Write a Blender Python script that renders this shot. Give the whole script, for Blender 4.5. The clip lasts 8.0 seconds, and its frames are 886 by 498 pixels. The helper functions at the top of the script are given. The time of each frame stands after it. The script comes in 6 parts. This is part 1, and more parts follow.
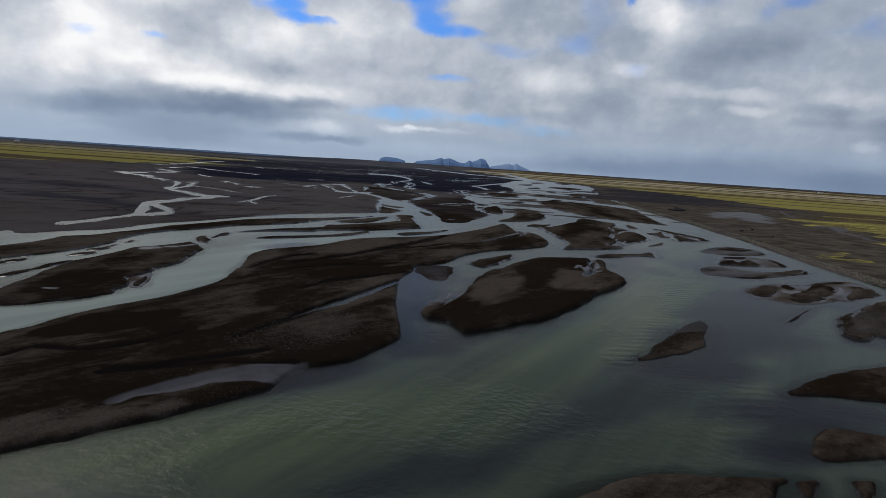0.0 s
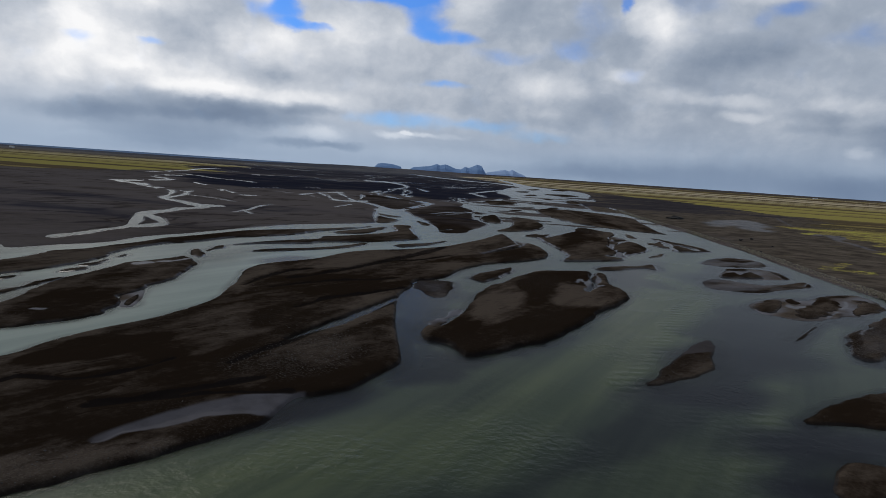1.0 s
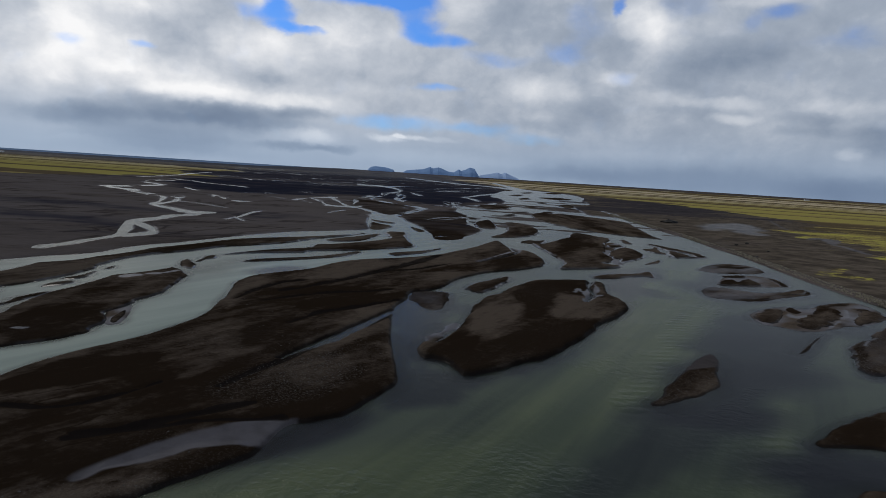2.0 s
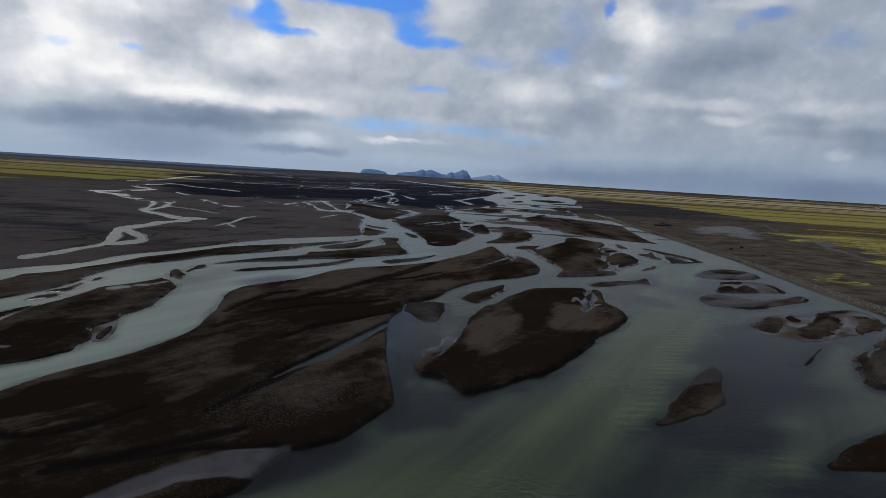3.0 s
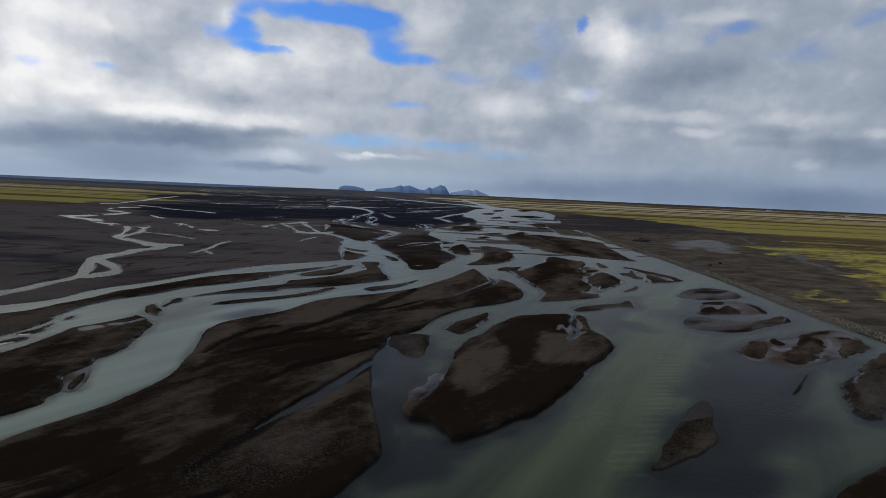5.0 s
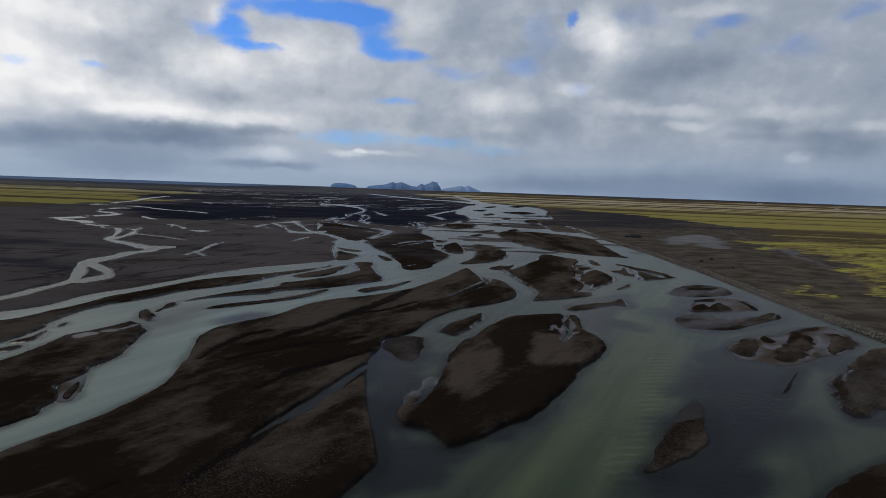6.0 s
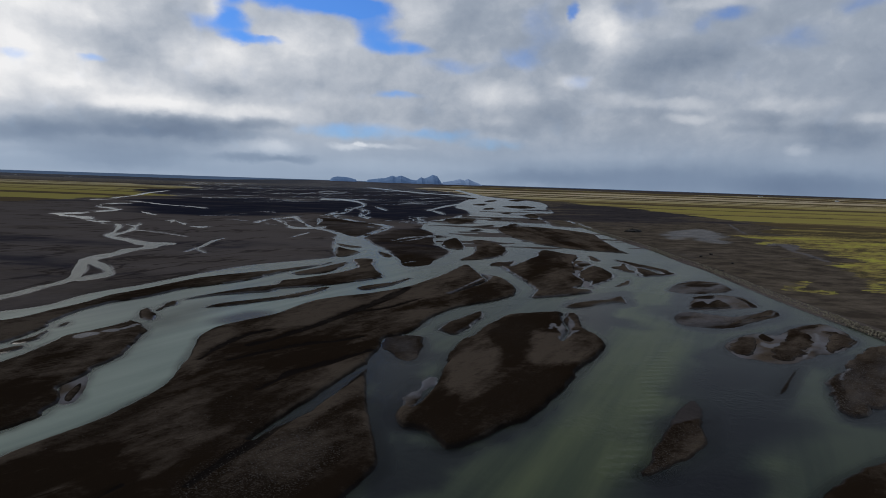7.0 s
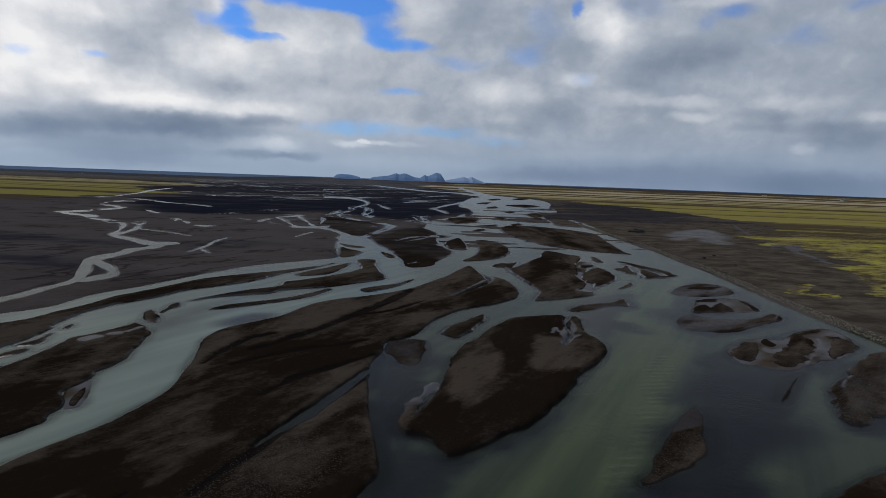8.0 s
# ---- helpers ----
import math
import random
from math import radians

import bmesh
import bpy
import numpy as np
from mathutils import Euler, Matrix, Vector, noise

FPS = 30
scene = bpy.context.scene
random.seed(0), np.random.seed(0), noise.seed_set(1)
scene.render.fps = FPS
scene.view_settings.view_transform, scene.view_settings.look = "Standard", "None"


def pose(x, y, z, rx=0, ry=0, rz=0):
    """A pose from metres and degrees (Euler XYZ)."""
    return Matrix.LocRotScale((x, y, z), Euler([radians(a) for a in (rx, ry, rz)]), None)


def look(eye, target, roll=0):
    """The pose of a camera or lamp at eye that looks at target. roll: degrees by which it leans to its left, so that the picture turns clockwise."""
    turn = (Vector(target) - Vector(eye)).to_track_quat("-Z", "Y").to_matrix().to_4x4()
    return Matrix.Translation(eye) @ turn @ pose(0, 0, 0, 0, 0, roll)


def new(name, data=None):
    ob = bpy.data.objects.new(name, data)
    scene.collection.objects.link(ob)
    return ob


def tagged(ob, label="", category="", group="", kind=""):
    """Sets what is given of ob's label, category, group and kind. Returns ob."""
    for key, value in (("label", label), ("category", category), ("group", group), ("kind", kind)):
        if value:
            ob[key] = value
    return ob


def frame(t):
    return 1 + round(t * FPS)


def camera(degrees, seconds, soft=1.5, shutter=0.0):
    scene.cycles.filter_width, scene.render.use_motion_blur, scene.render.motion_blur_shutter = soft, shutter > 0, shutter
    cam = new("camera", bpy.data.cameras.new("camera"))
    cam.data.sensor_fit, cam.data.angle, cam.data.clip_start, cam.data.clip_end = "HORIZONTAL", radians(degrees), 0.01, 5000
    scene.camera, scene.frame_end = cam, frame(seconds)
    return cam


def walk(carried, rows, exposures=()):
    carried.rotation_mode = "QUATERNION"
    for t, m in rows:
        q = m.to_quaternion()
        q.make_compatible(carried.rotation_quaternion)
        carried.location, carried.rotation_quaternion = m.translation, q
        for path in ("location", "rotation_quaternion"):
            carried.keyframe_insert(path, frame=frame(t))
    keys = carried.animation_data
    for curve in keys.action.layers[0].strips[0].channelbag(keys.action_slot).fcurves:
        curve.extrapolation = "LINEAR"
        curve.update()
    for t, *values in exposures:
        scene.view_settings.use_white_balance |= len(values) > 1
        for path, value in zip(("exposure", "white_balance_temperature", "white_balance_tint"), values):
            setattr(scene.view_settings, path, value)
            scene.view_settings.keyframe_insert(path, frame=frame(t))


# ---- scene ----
cam = camera(70.0, 8.0, soft=0.7)
PATH = [
    (0, (-1.602, 5.925, 28.825), (-1.588, 7.908, 28.56), 3.9),
    (0.5, (-2.135, 7.737, 29.9), (-2.116, 9.72, 29.644), 3.9),
    (1, (-2.623, 9.572, 30.718), (-2.598, 11.557, 30.472), 3.9),
    (1.5, (-2.936, 11.445, 31.55), (-2.901, 13.431, 31.31), 3.8),
    (3, (-4.097, 16.681, 33.84), (-4.029, 18.667, 33.612), 3.5),
    (3.5, (-4.322, 18.364, 34.835), (-4.24, 20.35, 34.617), 3.4),
    (4, (-4.699, 19.365, 35.918), (-4.602, 21.353, 35.725), 3.2),
    (4.5, (-5.032, 19.592, 36.899), (-4.917, 21.581, 36.721), 2.9),
    (6, (-5.366, 18.903, 39.573), (-5.212, 20.888, 39.383), 2.0),
    (6.5, (-5.269, 18.689, 40.434), (-5.112, 20.673, 40.232), 1.8),
    (7, (-5.235, 18.606, 41.236), (-5.081, 20.589, 41.025), 1.9),
    (7.5, (-5.226, 18.467, 42.236), (-5.076, 20.45, 42.02), 2.1),
    (8, (-5.16, 18.393, 43.038), (-5.016, 20.376, 42.819), 2.1),
]
walk(cam, [(t, look(eye, target, roll)) for t, eye, target, roll in PATH], [(0, 0.08), (4, 0.02), (8, -0.05)])

# ---------------------------------------------------------------- light
world = bpy.data.worlds.new("world")
scene.world = world
world.use_nodes = True
SUN_AZ, SUN_EL = -38.0, 42.0  # degrees from +y towards +x, and above the horizon


def sky_nodes():
    tree = world.node_tree
    tree.nodes.clear()
    links = tree.links

    def node(kind, **settings):
        n = tree.nodes.new(kind)
        for key, value in settings.items():
            if key == "operation":
                n.operation = value
            elif key == "sky_type":
                n.sky_type = value
        return n

    def calc(op, a, b=None, c=None, clamp=False):
        n = node("ShaderNodeMath", operation=op)
        n.use_clamp = clamp
        for k, v in enumerate((a, b, c)):
            if v is None:
                continue
            if isinstance(v, (int, float)):
                n.inputs[k].default_value = v
            else:
                links.new(v, n.inputs[k])
        return n.outputs[0]

    def noise_of(vector, scale, detail, rough, distortion=0.0):
        n = node("ShaderNodeTexNoise")
        n.inputs["Scale"].default_value, n.inputs["Detail"].default_value = scale, detail
        n.inputs["Roughness"].default_value, n.inputs["Distortion"].default_value = rough, distortion
        links.new(vector, n.inputs["Vector"])
        return n

    def mix(fac, a, b):
        n = node("ShaderNodeMix")
        n.data_type = "RGBA"
        for socket, v in ((n.inputs[0], fac), (n.inputs[6], a), (n.inputs[7], b)):
            if isinstance(v, (int, float)):
                socket.default_value = v
            elif isinstance(v, tuple):
                socket.default_value = (*v, 1)
            else:
                links.new(v, socket)
        return n.outputs[2]

    coord = node("ShaderNodeTexCoord")
    split = node("ShaderNodeSeparateXYZ")
    links.new(coord.outputs["Generated"], split.inputs[0])
    sx, sy, sz = split.outputs
    az = calc("MULTIPLY", calc("ARCTAN2", sx, sy), 57.29578)
    el = calc("MULTIPLY", calc("ARCSINE", sz), 57.29578)
    place = node("ShaderNodeCombineXYZ")
    links.new(az, place.inputs[0]), links.new(el, place.inputs[1])
    # cloud coordinates: flatter billows towards the horizon
    flat = node("ShaderNodeVectorMath", operation="MULTIPLY")
    links.new(place.outputs[0], flat.inputs[0])
    flat.inputs[1].default_value = (1.0, 1.45, 1.0)
    warp = noise_of(flat.outputs[0], 0.36, 6, 0.56)
    centred = node("ShaderNodeVectorMath", operation="SUBTRACT")
    links.new(warp.outputs["Color"], centred.inputs[0])
    centred.inputs[1].default_value = (0.5, 0.5, 0.5)
    scaled = node("ShaderNodeVectorMath", operation="MULTIPLY")
    links.new(centred.outputs[0], scaled.inputs[0])
    scaled.inputs[1].default_value = (2.2, 1.2, 0.0)
    warped = node("ShaderNodeVectorMath", operation="ADD")
    links.new(place.outputs[0], warped.inputs[0]), links.new(scaled.outputs[0], warped.inputs[1])

    def cloud(azimuth, height, wide, tall, weight):
        """A soft mass round a direction."""
        size = node("ShaderNodeVectorMath", operation="MULTIPLY_ADD")
        links.new(warped.outputs[0], size.inputs[0])
        size.inputs[1].default_value, size.inputs[2].default_value = (1 / wide, 1 / tall, 0), (-azimuth / wide, -height / tall, 0)
        far = node("ShaderNodeVectorMath", operation="LENGTH")
        links.new(size.outputs[0], far.inputs[0])
        soft = node("ShaderNodeMapRange")
        soft.interpolation_type = "SMOOTHSTEP"
        links.new(far.outputs["Value"], soft.inputs["Value"])
        for key, v in zip(("From Min", "From Max", "To Min", "To Max"), (0.2, 1.4, weight, 0.0)):
            soft.inputs[key].default_value = v
        return soft.outputs[0]

    def total(rows):
        out = None
        for row in rows:
            one = cloud(*row)
            out = one if out is None else calc("ADD", out, one)
        return out

    # masses: azimuth, elevation, width and height in degrees, weight
    blue = [
        (-13.9, 12.3, 1.8, 1.09, 0.9), (-12.4, 11.3, 2.4, 0.49, 0.8), (-14.2, 13.8, 1.4, 1.02, 0.65), (-8.0, 14.7, 6.3, 1.09, 1.1), (-3.2, 14.2, 3.2, 1.11, 0.95),
        (-2.2, 12.3, 2.5, 1.23, 0.9), (0.5, 11.3, 3.0, 0.65, 0.75), (-16.3, 12.2, 1.4, 0.69, 0.4), (-8.9, 12.1, 3.6, 0.58, -0.8), (-5.8, 12.2, 2.4, 0.9, -0.7),
        (-13.0, 13.8, 1.1, 0.52, -0.35), (4.2, 13.9, 3.0, 2.67, -0.6),
    ]
    thin_blue = [
        (-0.0, 7.4, 2.2, 0.39, 0.5), (-3.8, 4.2, 5.5, 0.83, 0.5), (3.8, 4.2, 3.5, 0.69, 0.42), (15.0, 14.6, 0.6, 0.79, 0.75), (27.6, 13.9, 1.7, 0.71, 0.5),
        (25.5, 13.2, 1.3, 0.77, 0.3), (10.8, 10.7, 2.5, 1.02, 0.34), (15.8, 8.9, 1.3, 0.75, 0.36), (32.2, 11.6, 2.7, 1.15, 0.3), (36.8, 14.0, 2.1, 0.84, 0.42),
        (-24.1, 8.6, 1.4, 0.34, 0.42), (-29.6, 8.4, 1.2, 0.44, 0.38), (5.1, 10.1, 3.5, 0.71, 0.34), (12.4, 13.6, 1.7, 2.66, 0.26), (8.6, 3.4, 3.5, 0.6, 0.32),
        (20.6, 14.7, 2.3, 1.29, 0.26),
    ]
    sunlit = [
        (-28.5, 7.2, 5.6, 3.0, 0.2), (-29.6, 11.2, 2.6, 2.47, 0.24), (-25.9, 12.2, 4.2, 1.58, 0.18), (-22.3, 6.4, 5.4, 1.47, 0.2), (-17.1, 5.4, 9.2, 0.82, 0.18),
        (-11.3, 10.1, 4.7, 1.89, 0.14), (-10.5, 2.6, 2.0, 0.68, 0.26), (-4.4, 2.7, 1.5, 0.35, 0.24), (-2.3, 3.0, 1.5, 0.25, 0.18), (0.0, 3.0, 2.3, 0.25, 0.1),
        (16.8, 13.7, 2.2, 1.76, 0.26), (18.8, 12.9, 2.1, 1.59, 0.2), (8.9, 7.8, 3.3, 1.25, 0.2), (-7.0, 11.5, 4.4, 1.36, 0.12), (15.3, 8.9, 1.6, 0.61, 0.18),
        (-17.1, 9.3, 4.9, 2.19, 0.12), (-3.4, 3.0, 0.6, 0.25, 0.3),
    ]
    lit_edges = [
        (32.0, 6.9, 2.3, 0.78, 0.15), (24.0, 7.0, 3.1, 0.5, 0.14), (19.6, 7.4, 3.0, 0.75, 0.12), (33.4, 3.5, 1.1, 0.44, 0.16), (24.9, 5.9, 1.7, 0.37, 0.13),
        (2.0, 14.3, 2.3, 1.96, 0.16), (38.0, 5.7, 1.7, 0.49, 0.12), (21.2, 11.2, 1.8, 0.89, 0.1), (-13.6, 2.6, 2.3, 0.57, 0.1), (0.0, 1.2, 8.1, 0.7, 0.1),
        (17.5, 2.2, 7.4, 0.78, 0.06), (-28.4, 0.6, 4.1, 0.51, 0.06), (-15.3, 13.2, 1.1, 1.28, 0.16), (25.8, 14.9, 2.5, 0.67, 0.12),
    ]
    shade = [
        (-21.0, 3.8, 8.3, 1.16, -0.26), (-25.3, 2.7, 9.1, 0.87, -0.2), (-17.4, 3.4, 5.9, 1.29, -0.24), (-28.8, 2.9, 3.7, 0.92, -0.16), (-12.1, 4.5, 3.1, 0.52, -0.2),
        (-12.6, 1.6, 3.0, 0.43, -0.24), (-8.9, 1.6, 1.9, 0.34, -0.22), (-22.4, 1.5, 6.8, 0.89, -0.27), (-21.5, 10.2, 2.9, 2.18, -0.17), (-26.4, 5.7, 2.7, 0.84, -0.14),
        (-15.1, 7.2, 3.2, 0.68, -0.12), (7.2, 13.5, 4.4, 2.86, -0.1), (24.2, 10.6, 3.7, 1.59, -0.15), (21.3, 9.6, 2.7, 1.9, -0.1), (12.5, 5.9, 3.2, 1.26, -0.14),
        (10.0, 4.7, 2.8, 0.69, -0.12),
    ]
    low_shade = [
        (36.2, 4.2, 3.8, 1.01, -0.2), (32.7, 5.1, 4.8, 0.52, -0.12), (30.4, 6.0, 2.4, 0.44, -0.1), (22.3, 0.8, 12.6, 1.63, -0.24), (35.0, 0.4, 6.6, 1.3, -0.3),
        (36.1, 9.6, 3.1, 1.85, -0.06), (-4.6, 7.8, 4.9, 0.76, -0.07), (2.2, 5.7, 2.5, 0.78, -0.06), (11.7, 0.6, 5.9, 0.7, -0.16), (28.2, 11.3, 1.6, 1.28, -0.08),
        (15.1, 11.3, 1.4, 1.1, -0.08), (-29.3, 4.7, 2.1, 0.57, -0.08), (-28.1, 10.9, 1.4, 1.17, -0.08), (-18.8, 12.6, 2.1, 1.26, -0.1), (-23.8, 0.5, 8.0, 0.53, -0.14),
    ]
    gaps = calc("ADD", total(blue), total(thin_blue))
    tones = calc("ADD", calc("ADD", total(sunlit), total(lit_edges)), calc("ADD", total(shade), total(low_shade)))
    billow = noise_of(flat.outputs[0], 0.2, 6, 0.5, 0.25).outputs["Fac"]
    fine = noise_of(warped.outputs[0], 0.5, 6, 0.46).outputs["Fac"]
    lumps = node("ShaderNodeMapRange")
    lumps.interpolation_type = "SMOOTHSTEP"
    links.new(el, lumps.inputs["Value"])
    for key, v in zip(("From Min", "From Max", "To Min", "To Max"), (0.3, 6.0, 0.15, 1.0)):
        lumps.inputs[key].default_value = v
    rough = calc("ADD", calc("MULTIPLY", calc("SUBTRACT", billow, 0.5), 0.30), calc("MULTIPLY", calc("SUBTRACT", fine, 0.5), 0.12))
    crisp = noise_of(warped.outputs[0], 0.85, 8, 0.6).outputs["Fac"]
    rough = calc("ADD", rough, calc("MULTIPLY", calc("SUBTRACT", crisp, 0.5), 0.14))
    # brighter cloud on the sun's side
    side = node("ShaderNodeMapRange")
    side.interpolation_type = "SMOOTHSTEP"
    links.new(az, side.inputs["Value"])
    for key, v in zip(("From Min", "From Max", "To Min", "To Max"), (-34.0, 30.0, 0.12, -0.06)):
        side.inputs[key].default_value = v
    # slanting curtains of rain under the dark base
    curtain = node("ShaderNodeVectorMath", operation="MULTIPLY")
    links.new(place.outputs[0], curtain.inputs[0])
    curtain.inputs[1].default_value = (1.0, 0.12, 1.0)
    rain = noise_of(curtain.outputs[0], 0.55, 4, 0.55).outputs["Fac"]
    low = node("ShaderNodeMapRange")
    low.interpolation_type = "SMOOTHSTEP"
    links.new(el, low.inputs["Value"])
    for key, v in zip(("From Min", "From Max", "To Min", "To Max"), (1.0, 4.0, 0.34, 0.0)):
        low.inputs[key].default_value = v
    # relief: each billow is brighter on the side of the sun
    shifted = node("ShaderNodeVectorMath", operation="ADD")
    links.new(flat.outputs[0], shifted.inputs[0])
    shifted.inputs[1].default_value = (-1.3, 1.9, 0.0)
    here = noise_of(flat.outputs[0], 0.12, 6, 0.5, 0.3).outputs["Fac"]
    there = noise_of(shifted.outputs[0], 0.12, 6, 0.5, 0.3).outputs["Fac"]
    rough = calc("ADD", rough, calc("MULTIPLY", calc("SUBTRACT", here, there), 0.42))
    rough = calc("ADD", rough, calc("MULTIPLY", calc("SUBTRACT", rain, 0.5), low.outputs[0]))
    bright = calc("ADD", calc("ADD", calc("ADD", 0.61, side.outputs[0]), tones), calc("MULTIPLY", rough, lumps.outputs[0]))
    # thick cloud overhead, unseen, added to dim the plain
    over = node("ShaderNodeMapRange")
    over.interpolation_type = "SMOOTHSTEP"
    links.new(el, over.inputs["Value"])
    for key, v in zip(("From Min", "From Max", "To Min", "To Max"), (14.0, 30.0, 0.0, -0.5)):
        over.inputs[key].default_value = v
    bright = calc("ADD", bright, over.outputs[0])
    bright = calc("ADD", bright, 0.0, clamp=True)
    ramp = node("ShaderNodeValToRGB")
    links.new(bright, ramp.inputs[0])
    stops = ((0.0, (0.110, 0.150, 0.225)), (0.3, (0.195, 0.245, 0.330)), (0.55, (0.335, 0.385, 0.465)), (0.75, (0.545, 0.580, 0.640)), (1.0, (0.90, 0.90, 0.91)))
    while len(ramp.color_ramp.elements) < len(stops):
        ramp.color_ramp.elements.new(0.5)
    for element, (at, colour) in zip(ramp.color_ramp.elements, stops):
        element.position, element.color = at, (*colour, 1)
    open_sky = calc("ADD", calc("ADD", gaps, calc("MULTIPLY", calc("SUBTRACT", fine, 0.5), 0.55)), calc("MULTIPLY", calc("SUBTRACT", 0.5, billow), 0.25))
    hole = node("ShaderNodeMapRange")
    hole.interpolation_type = "SMOOTHSTEP"
    links.new(open_sky, hole.inputs["Value"])
    for key, v in zip(("From Min", "From Max", "To Min", "To Max"), (0.02, 1.0, 0.0, 0.97)):
        hole.inputs[key].default_value = v
    blue = node("ShaderNodeTexSky", sky_type="NISHITA")
    blue.sun_disc = False
    blue.sun_elevation, blue.sun_rotation = radians(SUN_EL), radians(SUN_AZ)
    blue.air_density, blue.dust_density, blue.ozone_density = 1.0, 0.3, 2.0
    clear = node("ShaderNodeVectorMath", operation="MULTIPLY")
    links.new(blue.outputs[0], clear.inputs[0])
    clear.inputs[1].default_value = (0.026, 0.055, 0.105)
    # rain and moist air low over the plain
    veil = node("ShaderNodeMapRange")
    veil.interpolation_type = "SMOOTHSTEP"
    links.new(el, veil.inputs["Value"])
    for key, v in zip(("From Min", "From Max", "To Min", "To Max"), (0.2, 6.0, 0.85, 0.0)):
        veil.inputs[key].default_value = v
    moist = mix(veil.outputs[0], ramp.outputs[0], mix(bright, (0.125, 0.180, 0.285), (0.36, 0.46, 0.600)))
    clouds = mix(hole.outputs[0], moist, clear.outputs[0])
    # the open sea beyond the plain, under the horizon
    sea = calc("LESS_THAN", el, -0.17)
    shown = mix(sea, clouds, (0.055, 0.085, 0.145))
    background = node("ShaderNodeBackground")
    links.new(shown, background.inputs[0])
    background.inputs[1].default_value = 1.0
    end = node("ShaderNodeOutputWorld")
    links.new(background.outputs[0], end.inputs[0])


sky_nodes()
lamp = bpy.data.lights.new("sun", "SUN")
lamp.energy, lamp.angle, lamp.color = 0.9, radians(26), (1.0, 0.95, 0.88)
sun = new("sun", lamp)
sun.matrix_world = look((0, 0, 300), (
    -300 * math.sin(radians(SUN_AZ)) * math.cos(radians(SUN_EL)), -300 * math.cos(radians(SUN_AZ)) * math.cos(radians(SUN_EL)), 300 - 300 * math.sin(radians(SUN_EL))))


# ---------------------------------------------------------------- materials
class Nodes:
    """A short hand for one material's nodes."""

    def __init__(self, name):
        self.material = bpy.data.materials.new(name)
        self.material.use_nodes = True
        self.tree = self.material.node_tree
        self.tree.nodes.clear()
        self.out = self.tree.nodes.new("ShaderNodeOutputMaterial")

    def put(self, socket, value):
        if isinstance(value, (int, float)):
            socket.default_value = value
        elif isinstance(value, tuple):
            socket.default_value = (*value, 1) if len(value) == 3 and socket.type == "RGBA" else value
        else:
            self.tree.links.new(value, socket)

    def calc(self, op, a, b=0.0, clamp=False):
        n = self.tree.nodes.new("ShaderNodeMath")
        n.operation, n.use_clamp = op, clamp
        self.put(n.inputs[0], a), self.put(n.inputs[1], b)
        return n.outputs[0]

    def mix(self, fac, a, b):
        n = self.tree.nodes.new("ShaderNodeMix")
        n.data_type = "RGBA"
        self.put(n.inputs[0], fac), self.put(n.inputs[6], a), self.put(n.inputs[7], b)
        return n.outputs[2]

    def attribute(self, name):
        n = self.tree.nodes.new("ShaderNodeAttribute")
        n.attribute_name = name
        return n.outputs["Fac"]

    def place(self, scale=(1, 1, 1), turn=0.0):
        n = self.tree.nodes.new("ShaderNodeTexCoord")
        m = self.tree.nodes.new("ShaderNodeMapping")
        m.inputs["Scale"].default_value, m.inputs["Rotation"].default_value = scale, (0, 0, radians(turn))
        self.tree.links.new(n.outputs["Object"], m.inputs[0])
        return m.outputs[0]

    def along(self, length, width, turn):
        """Coordinates stretched along a direction, in degrees from +x, so that noise has features of that length and width in metres."""
        n = self.tree.nodes.new("ShaderNodeTexCoord")
        m = self.tree.nodes.new("ShaderNodeMapping")
        m.vector_type = "TEXTURE"
        m.inputs["Scale"].default_value, m.inputs["Rotation"].default_value = (length, width, 1), (0, 0, radians(turn))
        self.tree.links.new(n.outputs["Object"], m.inputs[0])
        return m.outputs[0]

    def noise(self, vector, scale, detail=4.0, rough=0.55):
        n = self.tree.nodes.new("ShaderNodeTexNoise")
        n.inputs["Scale"].default_value, n.inputs["Detail"].default_value, n.inputs["Roughness"].default_value = scale, detail, rough
        self.tree.links.new(vector, n.inputs["Vector"])
        return n.outputs["Fac"]

    def cells(self, vector, scale):
        n = self.tree.nodes.new("ShaderNodeTexVoronoi")
        n.inputs["Scale"].default_value = scale
        self.tree.links.new(vector, n.inputs["Vector"])
        return n

    def ramp(self, value, low, high, start=0.0, end=1.0):
        n = self.tree.nodes.new("ShaderNodeMapRange")
        n.interpolation_type = "SMOOTHSTEP"
        for key, v in zip(("Value", "From Min", "From Max", "To Min", "To Max"), (value, low, high, start, end)):
            self.put(n.inputs[key], v)
        return n.outputs[0]

    def bump(self, height, strength, distance):
        n = self.tree.nodes.new("ShaderNodeBump")
        n.inputs["Strength"].default_value, n.inputs["Distance"].default_value = strength, distance
        self.tree.links.new(height, n.inputs["Height"])
        return n.outputs[0]

    def surface(self, colour, rough, normal=None, specular=0.5):
        n = self.tree.nodes.new("ShaderNodeBsdfPrincipled")
        self.put(n.inputs["Base Color"], colour), self.put(n.inputs["Roughness"], rough)
        self.put(n.inputs["Specular IOR Level"], specular)
        if normal is not None:
            self.put(n.inputs["Normal"], normal)
        self.tree.links.new(n.outputs[0], self.out.inputs[0])
        return self.material


